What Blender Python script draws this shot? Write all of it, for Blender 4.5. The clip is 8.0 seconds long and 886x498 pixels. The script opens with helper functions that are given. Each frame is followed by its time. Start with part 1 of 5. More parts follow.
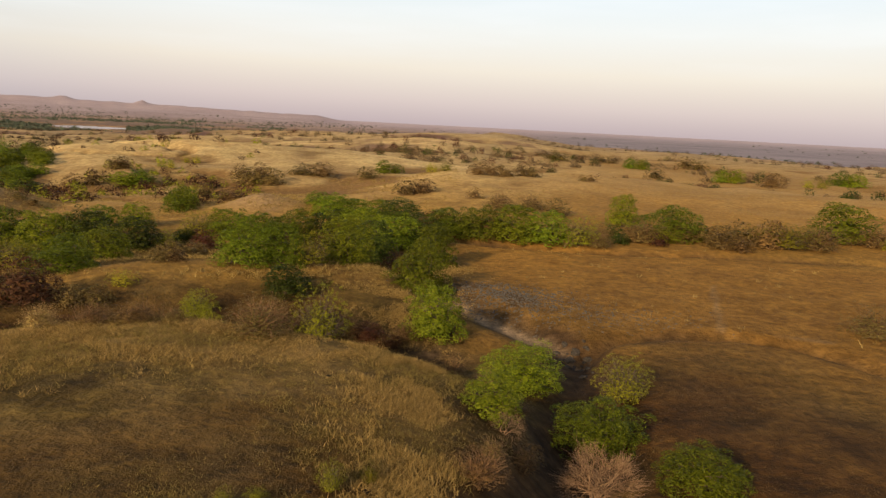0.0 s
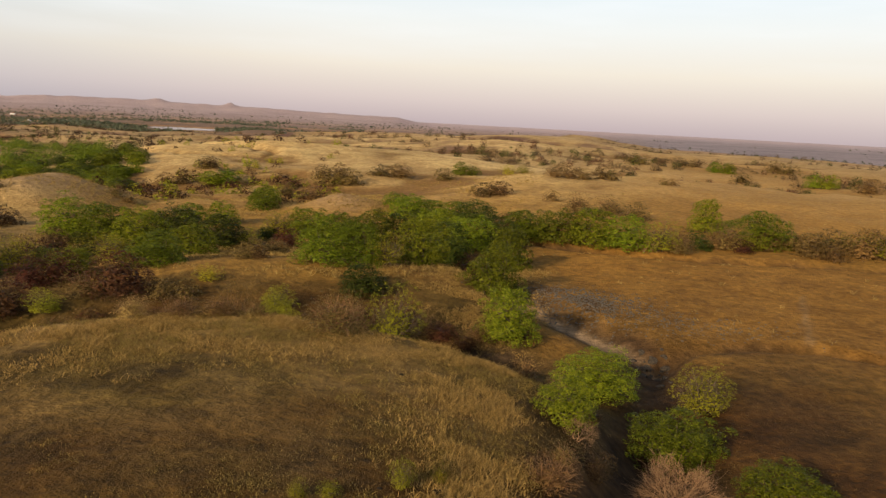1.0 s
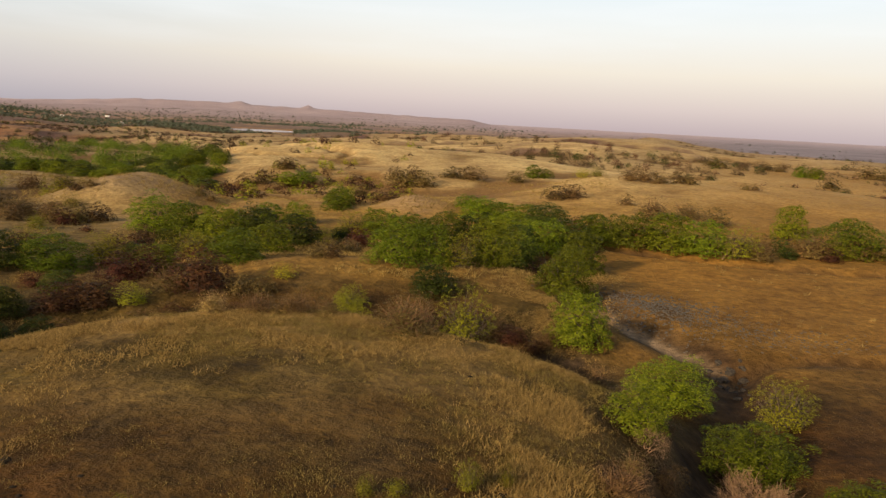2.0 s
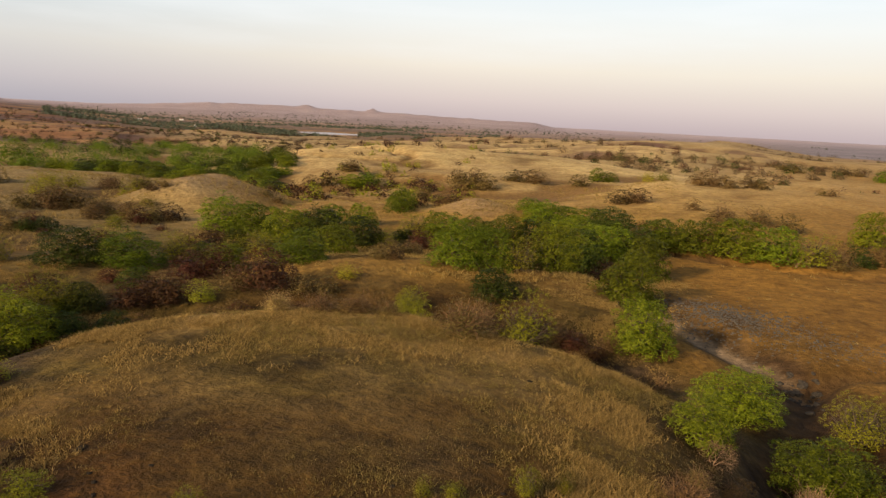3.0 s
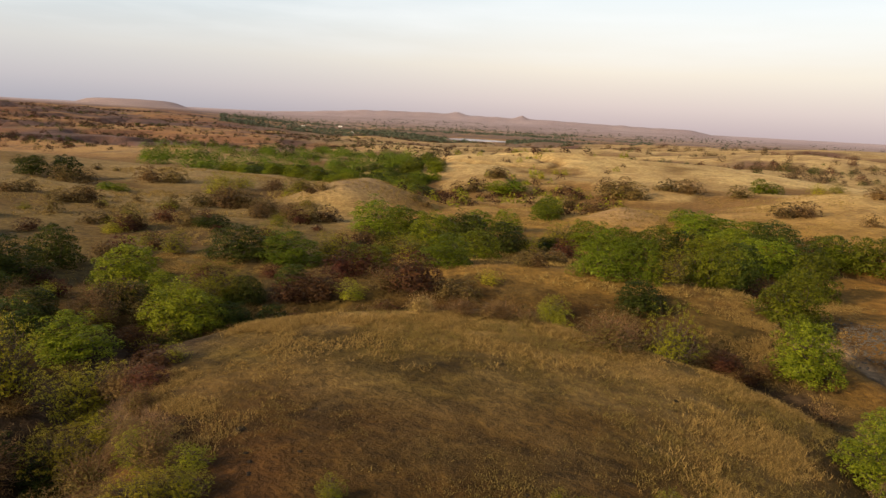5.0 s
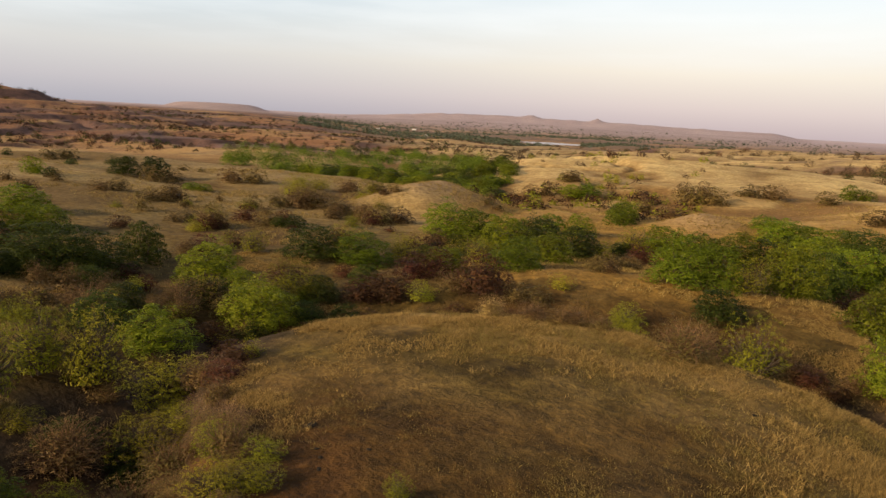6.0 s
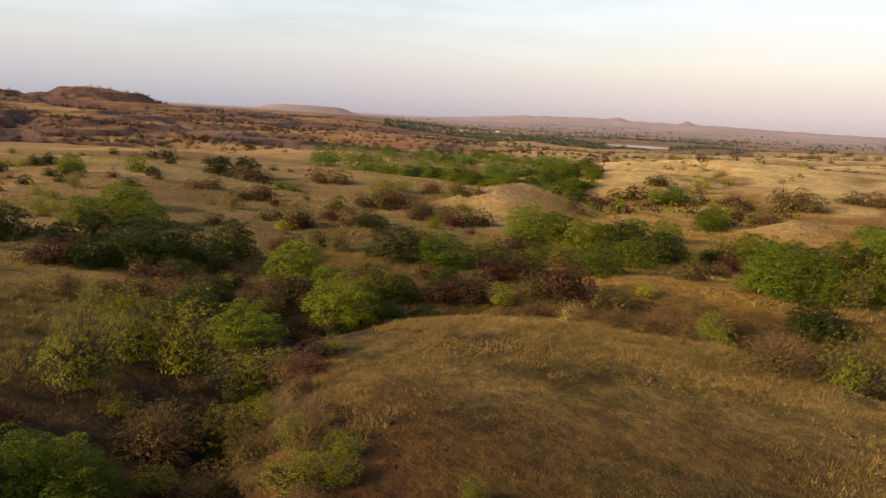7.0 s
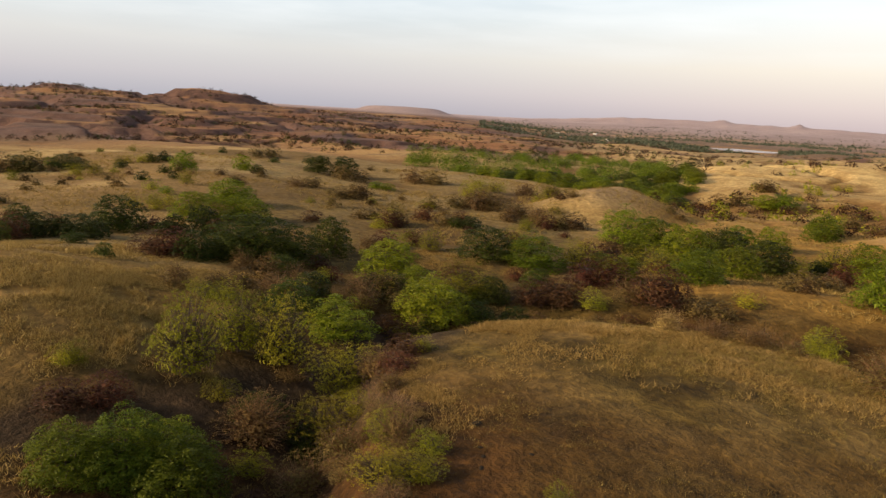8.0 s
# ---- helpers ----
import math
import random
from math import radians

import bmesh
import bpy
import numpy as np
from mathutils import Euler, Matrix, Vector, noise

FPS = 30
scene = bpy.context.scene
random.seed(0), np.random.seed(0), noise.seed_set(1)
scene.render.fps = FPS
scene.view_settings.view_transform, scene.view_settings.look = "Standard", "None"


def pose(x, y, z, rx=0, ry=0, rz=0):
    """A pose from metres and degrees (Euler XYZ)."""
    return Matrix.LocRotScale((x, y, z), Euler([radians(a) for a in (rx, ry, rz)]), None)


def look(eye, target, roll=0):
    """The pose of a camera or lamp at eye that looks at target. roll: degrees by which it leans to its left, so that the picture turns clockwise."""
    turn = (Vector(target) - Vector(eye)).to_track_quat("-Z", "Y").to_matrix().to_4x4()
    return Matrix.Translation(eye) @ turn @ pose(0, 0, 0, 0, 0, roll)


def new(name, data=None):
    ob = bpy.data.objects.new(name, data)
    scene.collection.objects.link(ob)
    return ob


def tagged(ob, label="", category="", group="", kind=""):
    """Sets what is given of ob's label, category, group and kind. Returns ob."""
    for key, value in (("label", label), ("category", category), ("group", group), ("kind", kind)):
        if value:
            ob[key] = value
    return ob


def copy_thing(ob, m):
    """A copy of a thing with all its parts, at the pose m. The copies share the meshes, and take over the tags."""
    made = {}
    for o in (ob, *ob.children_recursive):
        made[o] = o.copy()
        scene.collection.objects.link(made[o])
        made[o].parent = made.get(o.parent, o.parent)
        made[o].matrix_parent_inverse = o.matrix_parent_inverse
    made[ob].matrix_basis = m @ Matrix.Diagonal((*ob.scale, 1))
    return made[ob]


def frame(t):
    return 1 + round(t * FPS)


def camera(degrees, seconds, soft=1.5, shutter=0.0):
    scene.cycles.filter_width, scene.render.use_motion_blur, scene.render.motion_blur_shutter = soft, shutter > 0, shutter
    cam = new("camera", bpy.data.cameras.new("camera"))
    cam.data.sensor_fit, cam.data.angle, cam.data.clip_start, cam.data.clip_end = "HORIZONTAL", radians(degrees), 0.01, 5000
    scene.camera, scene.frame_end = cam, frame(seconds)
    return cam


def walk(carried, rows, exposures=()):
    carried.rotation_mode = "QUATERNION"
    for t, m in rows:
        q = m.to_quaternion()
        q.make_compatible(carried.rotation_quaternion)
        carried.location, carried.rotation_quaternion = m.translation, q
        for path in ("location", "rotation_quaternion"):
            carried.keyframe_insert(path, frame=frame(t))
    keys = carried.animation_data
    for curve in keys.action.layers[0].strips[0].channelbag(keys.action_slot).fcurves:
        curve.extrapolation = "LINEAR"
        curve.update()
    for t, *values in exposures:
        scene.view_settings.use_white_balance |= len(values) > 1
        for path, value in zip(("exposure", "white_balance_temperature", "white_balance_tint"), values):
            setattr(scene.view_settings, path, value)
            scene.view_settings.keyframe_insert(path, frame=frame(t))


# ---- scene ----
# A hovering camera turns slowly to the left over dry hills.
EYE = Vector((0.0, 0.0, 13.0))
cam = camera(64.63, 8.0, soft=1.35)
TURNS = [  # seconds, heading to the left, tilt, lean
    (0.0, 0.000, -10.052, 2.965), (0.5, 2.953, -10.128, 3.039), (1.0, 6.226, -10.214, 3.070),
    (1.5, 9.399, -10.298, 3.127), (3.0, 17.184, -10.371, 3.060), (3.5, 20.196, -10.411, 3.081),
    (4.0, 23.301, -10.422, 3.131), (4.5, 26.251, -10.431, 3.121), (6.0, 35.033, -10.514, 3.103),
    (6.5, 38.259, -10.594, 3.135), (7.0, 41.737, -10.699, 3.171), (7.5, 45.543, -10.833, 3.254),
    (8.0, 49.370, -11.003, 3.377)]


def heading(turn, tilt):
    a, b = radians(turn), radians(tilt)
    return EYE + Vector((-math.sin(a) * math.cos(b), math.cos(a) * math.cos(b), math.sin(b)))


walk(cam, [(t, look(EYE, heading(a, b), lean)) for t, a, b, lean in TURNS],
     [(0.0, -0.08), (1.5, -0.08), (3.0, -0.06), (4.5, -0.03), (6.5, 0.02), (8.0, 0.08)])

# ---- light ----
SUN_TURN, SUN_HEIGHT = 148.0, 21.0   # heading to the left of +y, degrees above the horizon
sun = new("sun", bpy.data.lights.new("sun", "SUN"))
sun.data.energy, sun.data.angle, sun.data.color = 5.0, radians(2.5), (1.0, 0.79, 0.50)
sun.matrix_basis = look(Vector((0, 0, 60)), Vector((0, 0, 60)) - Vector((
    -math.sin(radians(SUN_TURN)) * math.cos(radians(SUN_HEIGHT)),
    math.cos(radians(SUN_TURN)) * math.cos(radians(SUN_HEIGHT)), math.sin(radians(SUN_HEIGHT)))))

world = bpy.data.worlds.new("world")
scene.world = world
world.use_nodes = True
wt = world.node_tree
wt.nodes.clear()
wout = wt.nodes.new("ShaderNodeOutputWorld")
sky = wt.nodes.new("ShaderNodeTexSky")
sky.sky_type, sky.sun_disc = "NISHITA", False
sky.sun_elevation, sky.sun_rotation = radians(SUN_HEIGHT), radians(-SUN_TURN)
sky.dust_density, sky.air_density = 4.0, 1.0
sky_bg = wt.nodes.new("ShaderNodeBackground")
sky_bg.inputs["Strength"].default_value = 0.03
wt.links.new(sky.outputs[0], sky_bg.inputs["Color"])
# thin high cloud and dust that whiten the sky from the horizon up
coord = wt.nodes.new("ShaderNodeTexCoord")
split = wt.nodes.new("ShaderNodeSeparateXYZ")
wt.links.new(coord.outputs["Generated"], split.inputs[0])
def sky_ramp(stops):
    r = wt.nodes.new("ShaderNodeValToRGB")
    for k, (p, tone) in enumerate(stops):
        e = r.color_ramp.elements[k] if k < 2 else r.color_ramp.elements.new(p)
        e.position, e.color = p, (*tone, 1)
    wt.links.new(split.outputs["Z"], r.inputs[0])
    return r.outputs[0]


HIGH = ((0.30, (0.16, 0.22, 0.30)), (0.9, (0.02, 0.04, 0.08)))
warm = sky_ramp(((0.0, (0.52, 0.42, 0.43)), (0.03, (0.66, 0.55, 0.52)), (0.075, (0.80, 0.71, 0.60)), (0.13, (0.80, 0.79, 0.75)), (0.20, (0.70, 0.78, 0.82)), *HIGH))
cool = sky_ramp(((0.0, (0.40, 0.39, 0.44)), (0.03, (0.50, 0.475, 0.50)), (0.075, (0.585, 0.575, 0.565)), (0.13, (0.545, 0.60, 0.63)), (0.20, (0.44, 0.56, 0.65)), *HIGH))
side = wt.nodes.new("ShaderNodeMapRange")
side.interpolation_type = "SMOOTHSTEP"
side.inputs["From Min"].default_value, side.inputs["From Max"].default_value = -1.0, -0.25
wt.links.new(split.outputs["X"], side.inputs["Value"])
veil = wt.nodes.new("ShaderNodeMix")
veil.data_type = "RGBA"
wt.links.new(side.outputs[0], veil.inputs[0])
wt.links.new(cool, veil.inputs[6])
wt.links.new(warm, veil.inputs[7])
streak = wt.nodes.new("ShaderNodeMapping")
streak.inputs["Scale"].default_value = (2.2, 2.2, 16.0)
wt.links.new(coord.outputs["Generated"], streak.inputs["Vector"])
cirrus = wt.nodes.new("ShaderNodeTexNoise")
cirrus.inputs["Scale"].default_value, cirrus.inputs["Detail"].default_value = 1.6, 5.0
wt.links.new(streak.outputs[0], cirrus.inputs["Vector"])
thick = wt.nodes.new("ShaderNodeMapRange")
thick.inputs["From Min"].default_value, thick.inputs["From Max"].default_value = 0.45, 0.75
thick.inputs["To Max"].default_value = 0.55
wt.links.new(cirrus.outputs["Fac"], thick.inputs["Value"])
lofty = wt.nodes.new("ShaderNodeMapRange")
lofty.interpolation_type = "SMOOTHSTEP"
lofty.inputs["From Min"].default_value, lofty.inputs["From Max"].default_value = 0.05, 0.14
wt.links.new(split.outputs["Z"], lofty.inputs["Value"])
veiled = wt.nodes.new("ShaderNodeMath")
veiled.operation = "MULTIPLY"
wt.links.new(thick.outputs[0], veiled.inputs[0])
wt.links.new(lofty.outputs[0], veiled.inputs[1])
clouded = wt.nodes.new("ShaderNodeMix")
clouded.data_type = "RGBA"
clouded.inputs[7].default_value = (0.86, 0.86, 0.85, 1)
wt.links.new(veiled.outputs[0], clouded.inputs[0])
wt.links.new(veil.outputs[2], clouded.inputs[6])
veil_bg = wt.nodes.new("ShaderNodeBackground")
veil_bg.inputs["Strength"].default_value = 1.12
wt.links.new(clouded.outputs[2], veil_bg.inputs["Color"])
both = wt.nodes.new("ShaderNodeAddShader")
wt.links.new(sky_bg.outputs[0], both.inputs[0])
wt.links.new(veil_bg.outputs[0], both.inputs[1])
wt.links.new(both.outputs[0], wout.inputs["Surface"])

# ---- the lie of the land ----
EYE_HEIGHT = 13.0
RNG = np.random.RandomState(7)
LATTICE = RNG.rand(256, 256)


def grain(x, y, size):
    """Smooth noise from -1 to 1 with lumps of that size."""
    u, v = np.asarray(x) / size + 57.3, np.asarray(y) / size + 91.7
    i, j = np.floor(u).astype(int), np.floor(v).astype(int)
    a, b = u - i, v - j
    a, b = a * a * a * (a * (a * 6 - 15) + 10), b * b * b * (b * (b * 6 - 15) + 10)
    g = lambda p, q: LATTICE[p % 256, q % 256]
    return 2 * ((g(i, j) * (1 - a) + g(i + 1, j) * a) * (1 - b) + (g(i, j + 1) * (1 - a) + g(i + 1, j + 1) * a) * b) - 1


def rough(x, y, size, octaves=4):
    return sum(grain(x + 13 * k, y - 7 * k, size / 2 ** k) / 2 ** k for k in range(octaves))


def ease(v, a, b):
    s = np.clip((v - a) / (b - a), 0, 1)
    return s * s * (3 - 2 * s)


# heights under the eye, outwards along nine headings
REACH = [0, 20, 45, 75, 110, 145, 210, 320, 520, 760, 1500, 5000]
FALLS = {
    -35: [-12, -12, -12, -11.8, -10.5, -8.8, -14.5, -13.0, -16, -22, -35, -6],
    -12: [-12.5, -12.5, -12.3, -11.9, -10.3, -8.2, -14.5, -11.5, -13, -16, -35, -6],
    -3: [-12.5, -12.5, -12.6, -12.2, -11, -9.4, -14.5, -11, -8, -12, -35, -6],
    10: [-12.5, -12.5, -12.5, -13, -12.6, -14.8, -10.6, -16, -11, -18, -35, -6],
    25: [-12.5, -12.5, -12.5, -13, -13.4, -15.5, -11.4, -18, -18, -24, -35, -6],
    38: [-12.5, -12.5, -12.5, -12.6, -13, -14, -15, -16, -18, -24, -35, -6],
    52: [-13, -13, -12.5, -12.2, -11.8, -12, -14.5, -15, -14, -13, -12, -6],
    66: [-12.5, -12.5, -12.3, -12, -11, -10.4, -15, -16, -9, -4, -10, -6],
    82: [-12.5, -12, -12, -12, -12.2, -12.7, -16, -15, -7, -1, -5, -6]}


def at(turn, reach):
    """The place in plan at that heading and distance."""
    return np.array([-math.sin(radians(turn)) * reach, math.cos(radians(turn)) * reach])


def hump(x, y, turn, reach, across, along, height, sharp=1.0):
    """A rounded rise, wide across the heading and long along it."""
    c, a = at(turn, reach), radians(turn)
    dx, dy = x - c[0], y - c[1]
    u, v = dx * math.cos(a) + dy * math.sin(a), -dx * math.sin(a) + dy * math.cos(a)
    return height * np.exp(-((u / across) ** 2 + (v / along) ** 2) ** sharp)


def tent(x, y, stops, wide):
    """A sharp-crested ridge through stops of heading, reach and height."""
    best = np.zeros(np.shape(x))
    pts = [(at(t, r), h) for t, r, h in stops]
    for (p, g), (q, h) in zip(pts, pts[1:]):
        d = q - p
        s = np.clip(((x - p[0]) * d[0] + (y - p[1]) * d[1]) / (d @ d), 0, 1)
        away = np.hypot(x - p[0] - s * d[0], y - p[1] - s * d[1]) / wide
        best = np.maximum(best, (g + (h - g) * s) * np.clip(1.12 - np.sqrt(away * away + 0.0144), 0, 1))
    return best


def near_line(x, y, stops):
    """The distance to a broken line through stops of heading and reach."""
    best = np.full(np.shape(x), 1e9)
    pts = [at(*s) for s in stops]
    for p, q in zip(pts, pts[1:]):
        d = q - p
        s = np.clip(((x - p[0]) * d[0] + (y - p[1]) * d[1]) / (d @ d), 0, 1)
        best = np.minimum(best, np.hypot(x - p[0] - s * d[0], y - p[1] - s * d[1]))
    return best


STREAM = [(10, 66), (3, 58), (0.0, 49.5), (-2.5, 46.8), (-5.9, 44.6), (-8.7, 42.5), (-11.7, 40), (-13.0, 34), (-12, 26), (-8, 16)]
DITCH = [(-11.7, 40), (-13.4, 41.9), (-17.4, 44.4), (-23.2, 46.6), (-28, 46.6), (-34, 44), (-45, 42)]
HEDGE_DITCH = [(4, 76), (-1, 75.5), (-10, 71.5), (-23, 77), (-33, 83), (-45, 92)]
GULLY = [(2, 37), (12, 38), (25, 40), (38, 41), (50, 37), (58, 28), (66, 17)]
DELL = [(60, 27), (66, 27.5), (71, 27), (79, 25.5)]
FLANK = [(56, 28), (57, 22), (58, 17), (59, 12), (60, 8)]
KNOLL_TURN = radians(28)
SKYLINE_TURN = [7.5, 9, 10.5, 17.5, 23, 32, 36, 38.5, 41, 46]
SKYLINE_HEIGHT = [0, 8, 28, 34, 42, 50, 44, 30, 14, 0]
LAKE, LAKE_LEVEL = (26.8, 1330, 58, 130), -34.6
MOUND = [(40.2, 95, 0.8), (37.7, 101, 3.6), (35.5, 106, 3.7), (33.6, 110, 1.9), (31.2, 114, 0.0)]
SPUR = [(34, 49, 0.5), (29, 51, 1.5), (24, 52, 2.0), (17, 52, 2.1), (10, 51, 1.8), (5, 49.5, 1.2), (1.5, 48, 0.3)]
SMALL_MOUND = [(16.6, 99, 0.9), (14.8, 101, 2.0), (12.6, 103, 0.3)]
PATHS = [[(-21.6, 61), (-22.6, 47.5)], [(-26.7, 48), (-30.1, 48.4)], [(-2.5, 47.4), (-5.9, 45.2), (-8.7, 43.1), (-11.2, 41.2)]]


def land(x, y):
    """The height of the ground."""
    x, y = np.asarray(x, float), np.asarray(y, float)
    r, turn = np.hypot(x, y), np.degrees(np.arctan2(-x, y))
    keys = list(FALLS)
    wavy = r * (1 + 0.13 * rough(x, y, 75, 3) * ease(r, 85, 140) * (1 - ease(r, 600, 1000)))
    rows = np.stack([np.interp(wavy, REACH, FALLS[k]) for k in keys])
    stops = np.array(keys + [keys[0] + 360])
    turn = np.where(turn < keys[0], turn + 360, turn)
    i = np.clip(np.searchsorted(stops, turn, side="right") - 1, 0, len(keys) - 1)
    f = np.clip((turn - stops[i]) / (stops[i + 1] - stops[i]), 0, 1)
    f = f * f * (3 - 2 * f)
    turn = np.where(turn > 180, turn - 360, turn)
    take = np.arange(r.size).reshape(r.shape)
    flat = rows.reshape(len(keys), -1)
    z = flat[i.ravel(), take.ravel()].reshape(r.shape) * (1 - f) + flat[((i + 1) % len(keys)).ravel(), take.ravel()].reshape(r.shape) * f
    # spurs and mounds
    z = z + tent(x, y, SPUR, 12.0) + hump(x, y, 86, 42, 13, 15, 3.4)
    z = z + tent(x, y, MOUND, 9.5) + tent(x, y, SMALL_MOUND, 6.5)
    z = z + hump(x, y, 14, 205, 34, 22, 1.6) + hump(x, y, 25, 195, 24, 20, 1.6) + hump(x, y, 3, 330, 60, 40, 3)
    z = z + hump(x, y, -4.7, 580, 42, 90, 5.2, 1.1) + hump(x, y, -4.9, 560, 22, 14, 1.6, 3.0) + hump(x, y, 66.8, 700, 80, 90, 5.2, 1.3) + hump(x, y, 67.6, 700, 41, 44, 5.6, 7.0) + hump(x, y, 76, 745, 75, 70, 3.7, 2.0) + hump(x, y, 78.4, 760, 24, 60, 6)
    z = z + hump(x, y, 45, 62, 5, 6, 0.6) + hump(x, y, 24, 150, 10, 14, 1.2) + hump(x, y, 21, 130, 6, 8, 1.3)
    # roughness that grows with distance
    z = z + 0.10 * rough(x, y, 6, 3) * ease(r, 4, 20) + 0.5 * rough(x, y, 28, 4) * ease(r, 45, 120)
    z = z + 1.1 * rough(x, y, 60, 2) * ease(r, 95, 140) * (1 - ease(r, 350, 500))
    z = z + 2.2 * rough(x, y, 110, 5) * ease(r, 170, 420) * (1 - ease(r, 1200, 2500))
    z = z + 1.5 * rough(x / 2.4, y, 42, 2) * ease(r, 108, 150) * (1 - ease(r, 420, 600)) * (1 - ease(turn, 26, 34))
    cut = np.abs(rough(x + 40, y, 120, 4))
    z = z - 3.6 * (1 - ease(cut, 0.0, 0.22)) * ease(r, 190, 330) * ease(turn, 42, 58) * (1 - ease(r, 900, 1500))
    # stepped benches of the heath
    bench = 2.6
    low = np.floor(z / bench + 0.3 * grain(x, y, 90))
    part_ = z / bench + 0.3 * grain(x, y, 90) - low
    z = z + 0.8 * bench * (ease(part_, 0.36, 0.64) - part_) * ease(r, 240, 330) * (1 - ease(r, 1000, 1400)) * ease(turn, 44, 54)
    # worn rills on the slope beyond the grove
    worn = np.abs(rough(x, y + 30, 16, 3))
    z = z - 1.3 * (1 - ease(worn, 0.0, 0.35)) * ease(r, 104, 125) * (1 - ease(r, 190, 230)) * ease(turn, 15, 20) * (1 - ease(turn, 32, 38))
    # far table hills along the horizon, with two small knobs
    skyline = np.interp(turn, SKYLINE_TURN, SKYLINE_HEIGHT) + 3 * grain(turn * 40, turn * 0, 30)
    z = z + skyline * (0.35 * ease(r, 2500, 3400) + 0.65 * ease(r, 3500, 3900)) * (1 - ease(r, 4300, 4800))
    z = z + hump(x, y, 28.65, 3950, 40, 90, 15) + hump(x, y, 23.4, 3950, 26, 90, 18, 1.5) + hump(x, y, 53.2, 3000, 185, 250, 24, 3.5)
    # ground before the lake, lowered to keep the water in the camera's view
    z = z - 3.4 * ease(r, 480, 640) * (1 - ease(r, 1000, 1250)) * ease(turn, 18, 22) * (1 - ease(turn, 31, 35))
    # the bed of the lake, lengthened so the camera sees the water
    lake = hump(x, y, LAKE[0], LAKE[1], LAKE[2] * 1.7, LAKE[3] * 2.5, 1.0, 4.0)
    z = z * (1 - lake) + lake * LAKE_LEVEL
    # water courses
    for line, wide, deep in ((STREAM, 2.0, 1.0), (DITCH, 0.7, 0.55), (HEDGE_DITCH, 1.0, 0.7), (GULLY, 4.0, 0.9)):
        z = z - deep * np.exp(-(near_line(x, y, line) / wide) ** 2)
    # the near knoll, a rounded spur under the eye
    u = -x * math.cos(KNOLL_TURN) - y * math.sin(KNOLL_TURN)
    top = -8.95 - np.where(u > 0, 0.0072, 0.0085) * u * u + 0.07 * rough(x, y, 7, 4)
    out = np.maximum(np.maximum(r * np.sin(np.radians(turn - 52)), r * np.sin(np.radians(-2.5 - turn))), r - 32.5 + np.where(turn > 33, 0.006, 0.0032) * (turn - 33) ** 2)
    aside = np.abs((turn - 24.75 + 180) % 360 - 180)
    behind = ease(aside, 36, 95)
    out = out * (1 - behind) + (r - 13) * behind
    w = 1 - ease(out / (6.0 - 2.2 * ease(turn, 42, 50) * (1 - ease(turn, 120, 142))), -0.08, 1.0)
    z = np.where(w > 0, z + w * np.maximum(top - z, 0), z)
    return z + EYE_HEIGHT


# ---- materials ----
def nodes_of(name, roughness=0.9):
    m = bpy.data.materials.new(name)
    m.use_nodes = True
    t = m.node_tree
    shader = t.nodes["Principled BSDF"]
    shader.inputs["Roughness"].default_value = roughness
    shader.inputs["Specular IOR Level"].default_value = 0.15
    return m, t, shader


def noise_node(t, size, detail=4.0, rough_=0.6):
    """Noise in world metres with lumps of that size."""
    place = t.nodes.new("ShaderNodeNewGeometry")
    n = t.nodes.new("ShaderNodeTexNoise")
    n.inputs["Scale"].default_value, n.inputs["Detail"].default_value, n.inputs["Roughness"].default_value = 1.0 / size, detail, rough_
    t.links.new(place.outputs["Position"], n.inputs["Vector"])
    return n.outputs["Fac"]


def ramp(t, source, stops):
    r = t.nodes.new("ShaderNodeValToRGB")
    for k, (p, c) in enumerate(stops):
        e = r.color_ramp.elements[k] if k < 2 else r.color_ramp.elements.new(p)
        e.position, e.color = p, (*c, 1) if len(c) == 3 else c
    t.links.new(source, r.inputs[0])
    return r.outputs[0]


def blend(t, fac, a, b, mode="MIX"):
    m = t.nodes.new("ShaderNodeMix")
    m.data_type, m.blend_type = "RGBA", mode
    for value, socket in ((fac, m.inputs[0]), (a, m.inputs[6]), (b, m.inputs[7])):
        if isinstance(value, bpy.types.NodeSocket):
            t.links.new(value, socket)
        else:
            socket.default_value = value if isinstance(value, float) else (*value, 1)
    return m.outputs[2]


def cover_of(t, name):
    a = t.nodes.new("ShaderNodeAttribute")
    a.attribute_name = name
    return a.outputs["Fac"]


def bumped(t, shader, source, strength, distance):
    b = t.nodes.new("ShaderNodeBump")
    b.inputs["Strength"].default_value, b.inputs["Distance"].default_value = strength, distance
    t.links.new(source, b.inputs["Height"])
    t.links.new(b.outputs[0], shader.inputs["Normal"])


